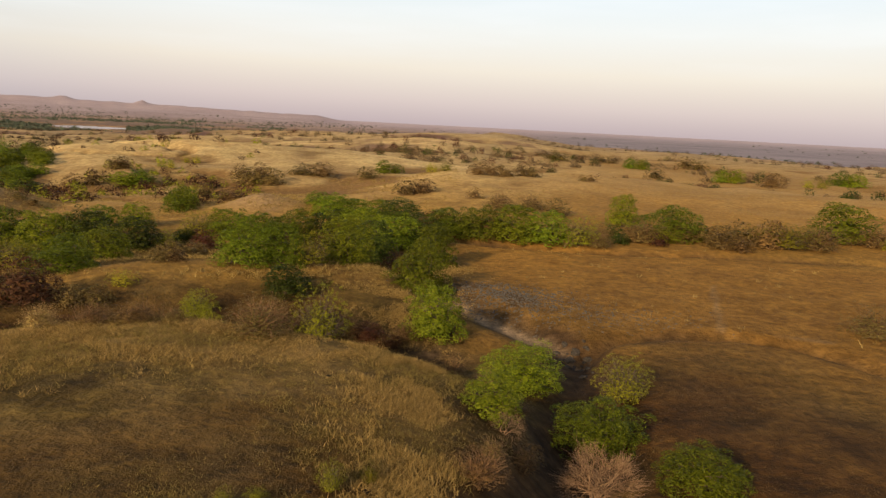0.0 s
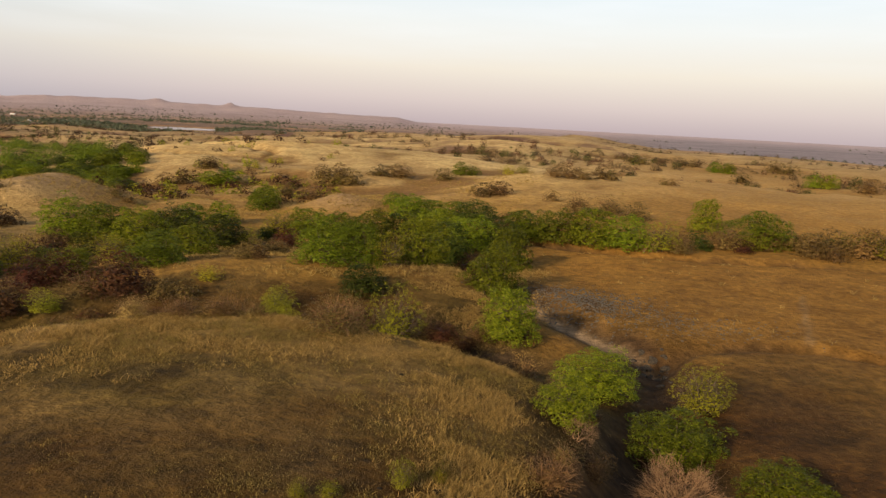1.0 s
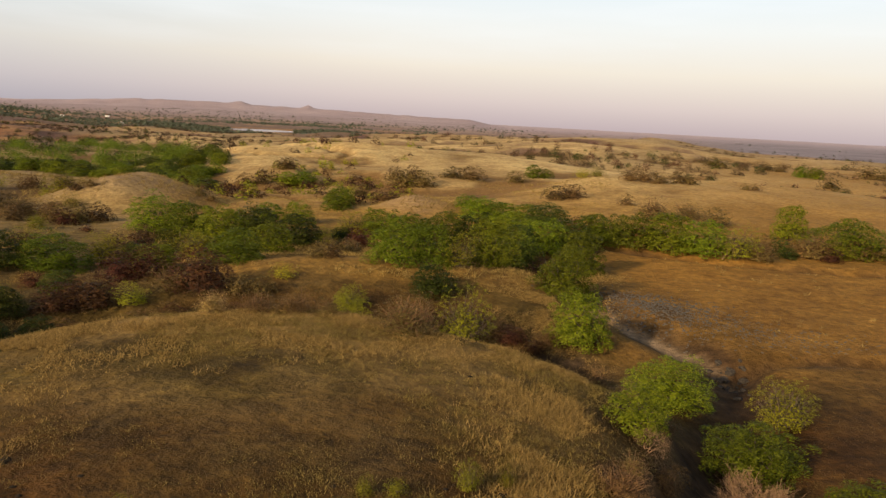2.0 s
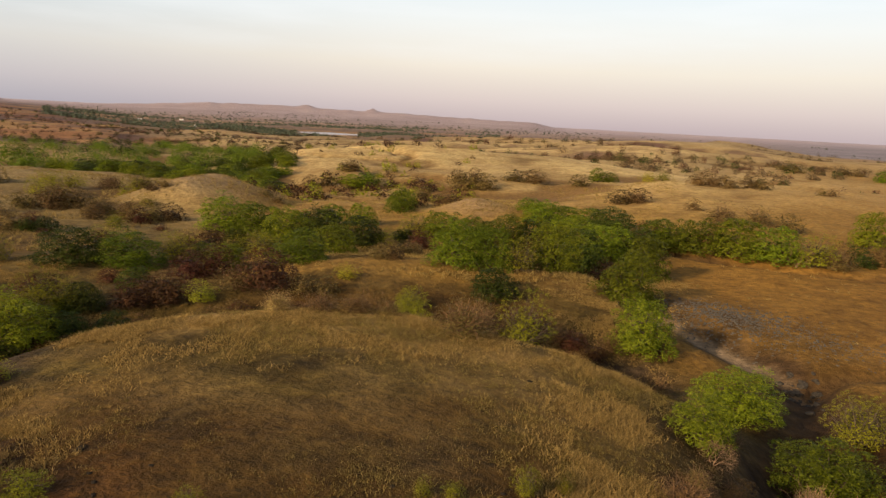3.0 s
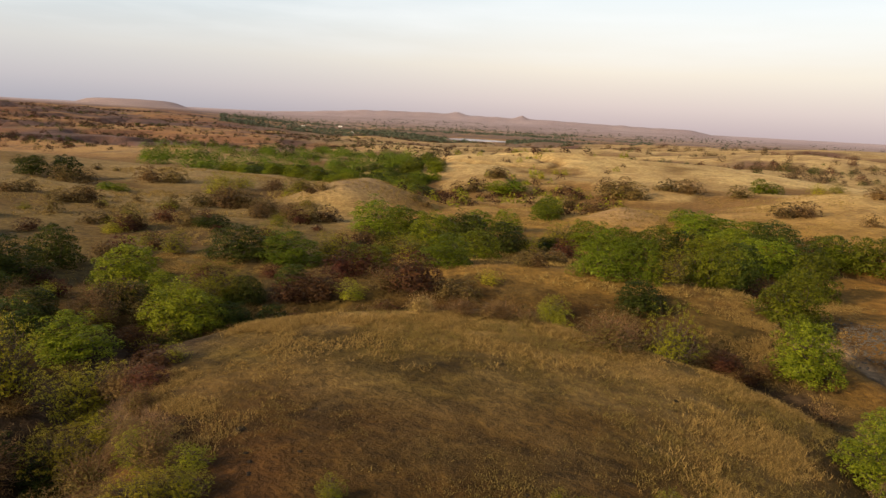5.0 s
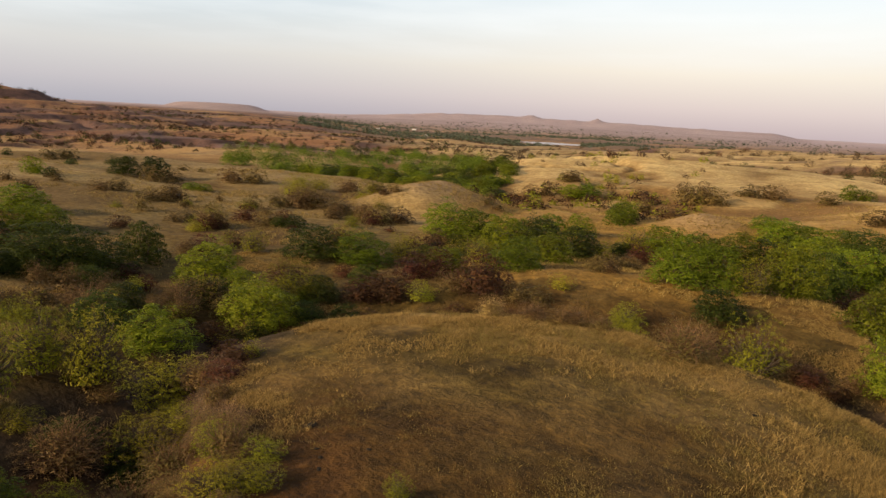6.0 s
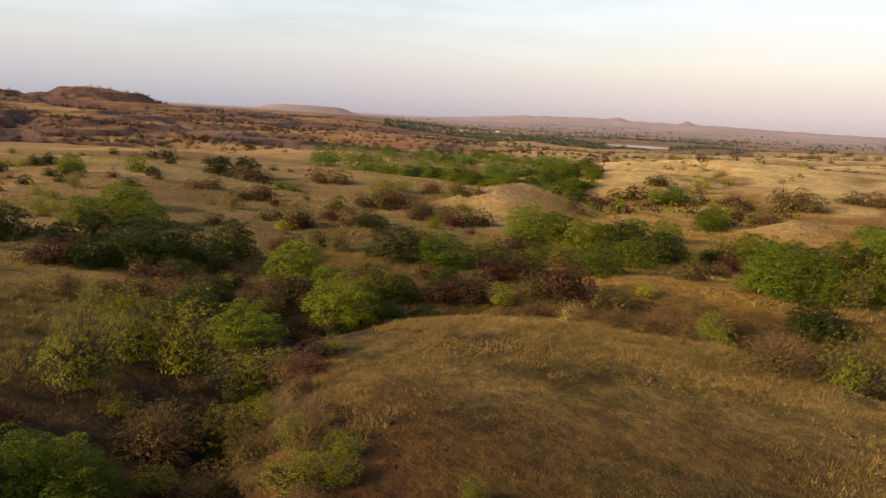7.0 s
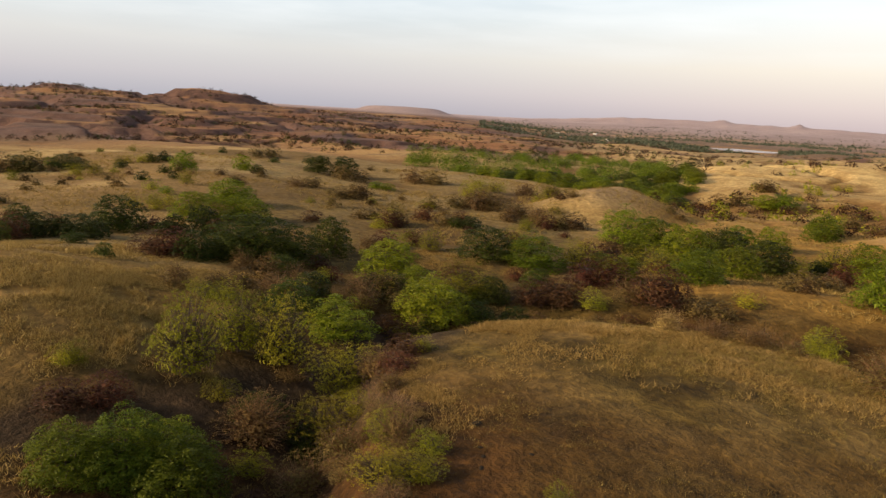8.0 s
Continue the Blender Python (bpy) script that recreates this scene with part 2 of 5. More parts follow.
def ground_material():
    m, t, s = nodes_of("dry_ground", 0.95)
    fine, mid, wide, vast = noise_node(t, 0.35, 6), noise_node(t, 2.5, 5), noise_node(t, 14, 4), noise_node(t, 90, 5)
    turf = ramp(t, mid, ((0.32, (0.048, 0.029, 0.007)), (0.68, (0.165, 0.106, 0.025)), (0.5, (0.080, 0.050, 0.011))))
    turf = blend(t, ramp(t, wide, ((0.45, (0, 0, 0)), (0.62, (0.6, 0.6, 0.6)))), turf, (0.120, 0.058, 0.013))
    turf = blend(t, ramp(t, noise_node(t, 6, 4), ((0.52, (0, 0, 0)), (0.68, (0.35, 0.35, 0.35)))), turf, (0.115, 0.082, 0.036))
    gold = ramp(t, wide, ((0.3, (0.36, 0.19, 0.0384)), (0.72, (0.5, 0.275, 0.0589))))
    gold = blend(t, ramp(t, mid, ((0.45, (0, 0, 0)), (0.75, (0.5, 0.5, 0.5)))), gold, (0.3, 0.142, 0.031))
    patch = ramp(t, noise_node(t, 5, 6, 0.65), ((0.47, (0, 0, 0)), (0.62, (0.55, 0.55, 0.55))))
    gold = blend(t, patch, gold, (0.165, 0.082, 0.020))
    # near-black gully soil, with the gully's deep shade in the colour
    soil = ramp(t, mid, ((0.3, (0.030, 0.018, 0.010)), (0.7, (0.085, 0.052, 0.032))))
    heath = ramp(t, vast, ((0.36, (0.22, 0.095, 0.050)), (0.60, (0.44, 0.250, 0.098)), (0.48, (0.33, 0.160, 0.070))))
    heath = blend(t, ramp(t, wide, ((0.5, (0, 0, 0)), (0.66, (0.85, 0.85, 0.85)))), heath, (0.095, 0.052, 0.044))
    # purple-grey shade of the ravines, painted into the heath colour
    heath = blend(t, cover_of(t, "ravine_shade"), heath, ramp(t, wide, ((0.35, (0.060, 0.038, 0.038)), (0.65, (0.19, 0.112, 0.092)))))
    # browner grass for hollows; relief shading is painted in with it
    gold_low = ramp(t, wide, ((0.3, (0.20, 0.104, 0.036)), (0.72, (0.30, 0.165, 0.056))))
    # mauve of the far plain; distance haze is put into this colour
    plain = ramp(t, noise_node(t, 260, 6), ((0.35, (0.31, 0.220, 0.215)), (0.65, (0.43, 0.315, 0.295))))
    pale = ramp(t, wide, ((0.3, (0.56, 0.370, 0.148)), (0.72, (0.77, 0.535, 0.230))))
    pale = blend(t, ramp(t, mid, ((0.45, (0, 0, 0)), (0.75, (0.5, 0.5, 0.5)))), pale, (0.36, 0.20, 0.080))
    pale = blend(t, patch, pale, (0.38, 0.225, 0.090))
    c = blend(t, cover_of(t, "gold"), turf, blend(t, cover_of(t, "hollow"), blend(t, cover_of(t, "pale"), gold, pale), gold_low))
    c = blend(t, cover_of(t, "ruddy"), c, ramp(t, mid, ((0.3, (0.22, 0.098, 0.016)), (0.7, (0.42, 0.205, 0.038)))))
    c = blend(t, cover_of(t, "heath"), c, heath)
    # plain, bluish and pale haze tones painted over the land by distance
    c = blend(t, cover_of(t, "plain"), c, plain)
    c = blend(t, cover_of(t, "blue_haze"), c, ramp(t, noise_node(t, 200, 6), ((0.35, (0.23, 0.185, 0.20)), (0.65, (0.33, 0.265, 0.275)))))
    c = blend(t, cover_of(t, "haze"), c, (0.58, 0.44, 0.45))
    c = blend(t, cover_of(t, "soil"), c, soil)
    c = blend(t, cover_of(t, "sand"), c, ramp(t, mid, ((0.3, (0.26, 0.170, 0.095)), (0.7, (0.42, 0.285, 0.165)))))
    # reddish earth; the same tone dims the ground nearest the eye
    c = blend(t, cover_of(t, "earth_dim"), c, ramp(t, mid, ((0.3, (0.038, 0.016, 0.004)), (0.7, (0.112, 0.049, 0.011)))))
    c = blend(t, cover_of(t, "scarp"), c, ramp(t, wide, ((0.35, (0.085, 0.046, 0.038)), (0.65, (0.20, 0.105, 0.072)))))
    tussock, lift, tone = noise_node(t, 0.8, 5, 0.7), t.nodes.new("ShaderNodeMapRange"), t.nodes.new("ShaderNodeHueSaturation")
    lift.inputs["From Min"].default_value, lift.inputs["From Max"].default_value = 0.38, 0.64
    lift.inputs["To Min"].default_value, lift.inputs["To Max"].default_value = 0.64, 1.32
    t.links.new(tussock, lift.inputs["Value"])
    t.links.new(lift.outputs[0], tone.inputs["Value"])
    t.links.new(c, tone.inputs["Color"])
    calm = t.nodes.new("ShaderNodeMath")
    calm.operation, calm.inputs[1].default_value = "MULTIPLY", 0.5
    t.links.new(cover_of(t, "gold"), calm.inputs[0])
    c = blend(t, calm.outputs[0], tone.outputs[0], c)
    grainy = blend(t, 0.55, c, ramp(t, fine, ((0.3, (0.35, 0.35, 0.35)), (0.7, (0.72, 0.72, 0.72)))), "OVERLAY")
    t.links.new(grainy, s.inputs["Base Color"])
    relief = t.nodes.new("ShaderNodeMath")
    relief.operation = "MULTIPLY_ADD"
    relief.inputs[1].default_value = 2.2
    t.links.new(tussock, relief.inputs[0])
    t.links.new(fine, relief.inputs[2])
    bumped(t, s, relief.outputs[0], 0.7, 0.15)
    return m


def leaf_material(name, dark, light, through_=0.18):
    """Leaves that differ one from the next and bush from bush."""
    m, t, s = nodes_of(name, 0.6)
    geo, info = t.nodes.new("ShaderNodeNewGeometry"), t.nodes.new("ShaderNodeObjectInfo")
    c = ramp(t, geo.outputs["Random Per Island"], ((0.1, dark), (0.95, light)))
    hue = t.nodes.new("ShaderNodeHueSaturation")
    spread = t.nodes.new("ShaderNodeMapRange")
    spread.inputs["To Min"].default_value, spread.inputs["To Max"].default_value = 0.6, 1.35
    t.links.new(info.outputs["Random"], spread.inputs["Value"])
    t.links.new(spread.outputs[0], hue.inputs["Value"])
    again, tint = t.nodes.new("ShaderNodeMath"), t.nodes.new("ShaderNodeMapRange")
    again.operation, again.inputs[1].default_value = "PINGPONG", 0.17
    t.links.new(info.outputs["Random"], again.inputs[0])
    tint.inputs["From Max"].default_value = 0.17
    tint.inputs["To Min"].default_value, tint.inputs["To Max"].default_value = 0.478, 0.512
    t.links.new(again.outputs[0], tint.inputs["Value"])
    t.links.new(tint.outputs[0], hue.inputs["Hue"])
    t.links.new(c, hue.inputs["Color"])
    t.links.new(hue.outputs[0], s.inputs["Base Color"])
    glow = t.nodes.new("ShaderNodeBsdfTranslucent")
    t.links.new(hue.outputs[0], glow.inputs["Color"])
    mix = t.nodes.new("ShaderNodeMixShader")
    mix.inputs[0].default_value = through_
    t.links.new(s.outputs[0], mix.inputs[1])
    t.links.new(glow.outputs[0], mix.inputs[2])
    t.links.new(mix.outputs[0], t.nodes["Material Output"].inputs["Surface"])
    return m


def bark_material(name, dark, light):
    m, t, s = nodes_of(name, 0.9)
    t.links.new(ramp(t, noise_node(t, 0.12, 5), ((0.3, dark), (0.7, light))), s.inputs["Base Color"])
    return m


GROUND = ground_material()
LEAF = {
    "green": leaf_material("fresh_leaves", (0.077, 0.099, 0.0044), (0.212, 0.240, 0.0112), 0.22),
    "olive": leaf_material("yellowing_leaves", (0.150, 0.138, 0.0085), (0.38, 0.340, 0.022), 0.26),
    "dark": leaf_material("dark_leaves", (0.026, 0.038, 0.0045), (0.080, 0.090, 0.0090)),
    "rust": leaf_material("rusty_leaves", (0.048, 0.020, 0.010), (0.125, 0.050, 0.018)),
    "brown": leaf_material("withered_leaves", (0.085, 0.055, 0.0160), (0.225, 0.145, 0.042)),
    "scrub": leaf_material("dull_scrub_leaves", (0.060, 0.043, 0.018), (0.155, 0.105, 0.042)),
    # far leaves greyed to stand in for distance haze
    "hazed": leaf_material("haze_grey_leaves", (0.050, 0.058, 0.034), (0.125, 0.135, 0.085)),
    "wood": leaf_material("shaded_wood_leaves", (0.060, 0.086, 0.006), (0.175, 0.205, 0.013)),
    "tussock": leaf_material("pale_tussock_grass", (0.10, 0.064, 0.017), (0.38, 0.255, 0.070)),
    "hay": leaf_material("short_dry_grass", (0.070, 0.042, 0.012), (0.18, 0.112, 0.032)),
    "straw": leaf_material("dry_straw", (0.25, 0.172, 0.047), (0.62, 0.440, 0.128)),
}
BARK = bark_material("grey_brown_bark", (0.06, 0.042, 0.028), (0.17, 0.12, 0.085))
TWIG = bark_material("bleached_twigs", (0.17, 0.092, 0.046), (0.38, 0.23, 0.125))
BROWN_TWIG = bark_material("brown_twigs", (0.12, 0.062, 0.030), (0.29, 0.165, 0.08))
STRAW_TWIG = bark_material("straw_stalks", (0.20, 0.12, 0.05), (0.45, 0.29, 0.12))
RUST_TWIG = bark_material("reddish_twigs", (0.07, 0.035, 0.022), (0.17, 0.085, 0.05))
RUBBLE = bark_material("grey_rubble", (0.055, 0.045, 0.036), (0.15, 0.125, 0.10))
STONE = bark_material("dark_basalt", (0.028, 0.022, 0.017), (0.10, 0.078, 0.058))


# ---- mesh helpers ----
def mesh_of(name, verts, faces, material, smooth=False):
    me = bpy.data.meshes.new(name)
    verts, faces = np.asarray(verts, np.float32), np.asarray(faces, np.int32)
    n, k = faces.shape
    me.vertices.add(len(verts))
    me.vertices.foreach_set("co", verts.ravel())
    me.loops.add(n * k)
    me.loops.foreach_set("vertex_index", faces.ravel())
    me.polygons.add(n)
    me.polygons.foreach_set("loop_start", np.arange(0, n * k, k, dtype=np.int32))
    me.polygons.foreach_set("use_smooth", np.full(n, smooth))
    me.update(calc_edges=True)
    me.materials.append(material)
    return me


def part(name, mesh, parent, label=""):
    ob = new(name, mesh)
    ob.parent = parent
    return tagged(ob, label)


# ---- ground ----
def ground_cover(x, y):
    r, turn = np.hypot(x, y), np.degrees(np.arctan2(-x, y))
    # dark soil strips along the cuts; shade under the bushes is painted in
    soil_edge = np.minimum(near_line(x, y, STREAM) - 0.5, near_line(x, y, GULLY) - 1.5 - 2.2 * ease(turn, 44, 56))
    soil_edge = np.minimum(soil_edge, np.minimum(near_line(x, y, DELL), near_line(x, y, FLANK) - 0.8) - 0.9)
    soil_edge = np.minimum(soil_edge, np.minimum(near_line(x, y, DITCH) + 0.8, near_line(x, y, HEDGE_DITCH) + 0.3))
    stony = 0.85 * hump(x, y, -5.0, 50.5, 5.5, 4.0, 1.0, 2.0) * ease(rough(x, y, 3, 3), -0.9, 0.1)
    soil = 0.85 * (1 - ease(soil_edge + 0.8 * rough(x, y, 3, 3), 0, 2.6))
    furrow = 0.85 + 0.15 * np.sin(near_line(x, y, HEDGE_DITCH) * 2.4 + 3 * grain(x, y, 9))
    field = 1.2 * furrow * ease(-turn, -1, 4) * ease(r + 7 * rough(x, y, 9, 3), 26, 66)
    gold = np.maximum(ease(r, 60, 100), np.maximum(0.66 * field, 0.30 * ease(r, 40, 60)))
    gold = np.maximum(gold, 0.6 * ease(tent(x, y, SPUR, 12.0), 0.7, 1.5) * ease(r + grain(x, y, 3), 46, 50))
    gold = np.maximum(gold, 0.55 * hump(x, y, 86, 42, 15, 16, 1.0))
    gold = np.maximum(gold, 0.8 * ease(turn, 62, 70) * ease(r + 3 * grain(x, y, 4), 26, 38))
    gold = gold * (1 - 0.12 * ease(-turn, 10, 18) * (1 - ease(r, 60, 80)))
    gold = gold * (0.85 + 0.15 * grain(x, y, 30)) * (1 - 0.5 * ease(turn, 34, 44) * (1 - 0.5 * ease(turn, 60, 72)) * (1 - ease(r, 170, 260)))
    crest = ease(r + 2 * grain(x, y, 3), 17, 31) * (1 - ease(r, 33, 36)) * ease(turn, -3, 1) * (1 - ease(turn, 50, 54)) * ease(rough(x, y, 5, 3), -0.9, 0.6)
    gold = np.maximum(gold, 0.68 * crest)
    heath = ease(r, 170, 300) * ease(turn, 30, 46)
    heath = np.maximum(heath, 0.35 * ease(r, 300, 600) + 0.5 * ease(r, 600, 900))
    sand = 0.85 * (1 - ease(near_line(x, y, STREAM[1:7]) + 0.4 * grain(x, y, 2.0), 0.2, 0.8))
    bare = hump(x, y, 36.5, 105, 9, 9, 1.0, 2.0) + hump(x, y, 14.8, 100, 5, 6, 1.0, 2.0)
    sand = np.maximum(sand, 0.6 * bare)
    for line, worn in zip(PATHS, (0.35, 0.35, 0.6)):
        sand = np.maximum(sand, worn * (1 - ease(near_line(x, y, line), 0.08, 0.38)))
    # bluish haze of the right-hand plain, put into the ground colour
    blue_haze = ease(r, 650, 1100) * ease(-turn, 2, 12)
    earth_dim = 0.95 * ease(-turn, 6, 14) * (1 - 0.82 * ease(r + 5 * rough(x, y, 8, 3), 30, 48)) * (1 - ease(r, 60, 84)) * ease(grain(x, y, 7) + 0.5 * grain(x, y, 2), -1.5, 0.05)
    earth_dim = np.maximum(earth_dim, 0.7 * ease(turn, 57, 64) * (1 - ease(r, 20, 31)) * ease(grain(x, y, 6) + 0.4 * grain(x, y, 2), -0.8, 0.3))
    earth_dim = np.maximum(earth_dim, 0.95 * ease(turn, 34, 44) * (1 - ease(turn, 58, 64)) * (1 - ease(r + 2 * grain(x, y, 4), 18, 26)))
    # near ground painted darker, in place of lens vignetting
    earth_dim = np.maximum(earth_dim, 0.7 * (1 - ease(r + 4 * rough(x, y, 6, 3), 15, 25)))
    earth_dim = np.maximum(earth_dim, 0.5 * ease(turn, 38, 44) * (1 - ease(turn, 60, 68)) * ease(r, 34, 42) * (1 - ease(r, 90, 130)) * ease(rough(x, y, 14, 3), -0.5, 0.4))
    earth_dim = np.maximum(earth_dim, 0.6 * ease(r, 37, 40) * (1 - ease(r + 2 * grain(x, y, 4), 44.5, 48)) * ease(turn, 5, 9) * (1 - ease(turn, 31, 36)))
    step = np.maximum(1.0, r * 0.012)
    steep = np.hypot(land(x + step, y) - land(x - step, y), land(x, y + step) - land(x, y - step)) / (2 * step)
    # darker tone on steep far ground
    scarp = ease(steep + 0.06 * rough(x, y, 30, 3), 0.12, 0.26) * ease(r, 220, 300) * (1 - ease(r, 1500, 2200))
    # pale haze painted on the farthest ground, stronger with distance
    haze = 0.7 * ease(r, 2200, 4600) * np.where((turn > 8) & (turn < 44), 0.7, 1.0)
    # hollows turn browner, which also paints shade contrast into the relief
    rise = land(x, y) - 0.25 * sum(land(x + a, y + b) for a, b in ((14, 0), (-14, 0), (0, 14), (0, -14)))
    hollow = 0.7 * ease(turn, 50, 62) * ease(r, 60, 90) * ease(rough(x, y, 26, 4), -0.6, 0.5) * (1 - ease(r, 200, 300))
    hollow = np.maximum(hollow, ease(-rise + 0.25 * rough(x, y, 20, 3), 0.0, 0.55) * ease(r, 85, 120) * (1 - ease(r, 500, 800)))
    # browner bands behind the crests, painted to set them off
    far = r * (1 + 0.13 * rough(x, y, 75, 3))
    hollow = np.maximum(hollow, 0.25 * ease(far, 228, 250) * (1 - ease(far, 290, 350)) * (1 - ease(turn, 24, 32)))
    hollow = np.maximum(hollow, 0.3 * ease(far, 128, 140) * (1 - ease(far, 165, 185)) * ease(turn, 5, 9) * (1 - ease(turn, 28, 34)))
    # mask of the painted shade in ravines and between benches
    ravine_shade = 0.9 * np.maximum(1 - ease(np.abs(rough(x + 40, y, 120, 4)) + 0.06 * grain(x, y, 25), 0.06, 0.30), ease(rough(x, y + 60, 85, 4) - 0.25 * ease(r, 420, 800) + 0.3 * (1 - ease(turn, 57, 66)), -0.05, 0.30)) * ease(r, 200, 300)
    pale = np.maximum(ease(r, 80, 170), np.maximum(ease(turn, 30, 42) * ease(r, 40, 60), 0.35 * (r < 37)))
    ruddy = 0.75 * ease(-turn, -2, 5) * ease(r + 3 * rough(x, y, 9, 3), 36, 50) * (1 - ease(r + 3 * grain(x, y, 8), 72, 84))
    ruddy = np.maximum(ruddy, 0.5 * ease(-turn, 2, 16) * ease(r, 76, 92) * (1 - ease(r, 300, 520)))
    return {"ruddy": ruddy, "pale": pale, "hollow": hollow, "ravine_shade": ravine_shade, "haze": haze, "earth_dim": earth_dim, "scarp": scarp, "gold": gold, "heath": heath, "plain": ease(r, 1300, 3200), "soil": np.maximum(soil, stony), "sand": sand, "blue_haze": blue_haze}


def build_ground():
    reach = [0.0, 0.5]
    while reach[-1] < 4900:
        reach.append(reach[-1] * (1.10 if reach[-1] < 12 else 1.0125 if reach[-1] < 700 else 1.03))
    turns = np.concatenate([np.arange(-40, 90, 0.36), np.arange(90, 320, 3.0)])
    rr, tt = np.meshgrid(np.array(reach), np.radians(turns), indexing="ij")
    x, y = -np.sin(tt) * rr, np.cos(tt) * rr
    z = land(x, y)
    verts = np.stack([x, y, z], -1).reshape(-1, 3)
    rows, cols = rr.shape
    i, j = np.meshgrid(np.arange(rows - 1), np.arange(cols), indexing="ij")
    k = (j + 1) % cols
    faces = np.stack([i * cols + j, i * cols + k, (i + 1) * cols + k, (i + 1) * cols + j], -1).reshape(-1, 4)[:, ::-1]
    me = mesh_of("ground", verts, faces, GROUND, True)
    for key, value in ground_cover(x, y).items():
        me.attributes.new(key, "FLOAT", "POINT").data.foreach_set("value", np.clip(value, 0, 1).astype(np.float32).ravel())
    return tagged(new("ground", me), "rolling dry ground with brown turf and golden grass", "ground", kind="structure")


build_ground()


# ---- shrubs ----
def tube(rng, p, q, ra, rb, sides=5):
    """One tapered, slightly bowed limb: verts and quads."""
    p, q = np.asarray(p, float), np.asarray(q, float)
    axis = q - p
    side = np.cross(axis, (0.3, 0.5, 0.8))
    side /= np.linalg.norm(side) + 1e-9
    up = np.cross(axis, side)
    up /= np.linalg.norm(up) + 1e-9
    bow = rng.normal(0, 0.06, 3) * np.linalg.norm(axis)
    verts, faces = [], []
    for k in range(4):
        s = k / 3
        c, rad = p + axis * s + bow * math.sin(math.pi * s), ra + (rb - ra) * s
        for n in range(sides):
            a = 2 * math.pi * n / sides
            verts.append(c + rad * (math.cos(a) * side + math.sin(a) * up))
    for k in range(3):
        for n in range(sides):
            m = (n + 1) % sides
            faces.append((k * sides + n, k * sides + m, (k + 1) * sides + m, (k + 1) * sides + n))
    return verts, faces


def join(pieces):
    verts, faces, base = [], [], 0
    for v, f in pieces:
        verts.append(np.asarray(v, float))
        faces.append(np.asarray(f) + base)
        base += len(v)
    return np.concatenate(verts), np.concatenate(faces)


def leaves(rng, centres, normals, size, upright=0.0):
    """A pointed leaf at each centre, lying flat or, in tufts, pointing outwards."""
    n = len(centres)
    out = normals + rng.normal(0, 0.36, (n, 3))
    out /= np.linalg.norm(out, axis=1, keepdims=True)
    along = np.cross(out, rng.normal(0, 1, (n, 3)))
    along /= np.linalg.norm(along, axis=1, keepdims=True) + 1e-9
    tuft = rng.rand(n) < upright
    spin = np.cross(out, along)
    along, out = np.where(tuft[:, None], out, along), np.where(tuft[:, None], along, out)
    across = np.where(tuft[:, None], spin, np.cross(out, along))
    s = (size * rng.uniform(0.6, 1.4, n))[:, None]
    v = np.stack([centres - along * s * 0.7 - across * s * 0.42, centres - along * s * 0.7 + across * s * 0.42, centres + along * s * 1.2], 1)
    return v.reshape(-1, 3), np.arange(3 * n).reshape(n, 3)


def sprays(rng, feet, tips, width):
    """Thin flat twigs from feet to tips."""
    d = tips - feet
    side = np.cross(d, rng.normal(0, 1, d.shape))
    side *= width / (np.linalg.norm(side, axis=1, keepdims=True) + 1e-9)
    mid = (feet + tips) / 2 + rng.normal(0, 0.03, d.shape)
    v = np.stack([feet - side, mid - side * 0.7, tips, mid + side * 0.7], 1)
    return v.reshape(-1, 3), np.arange(4 * len(d)).reshape(-1, 4)


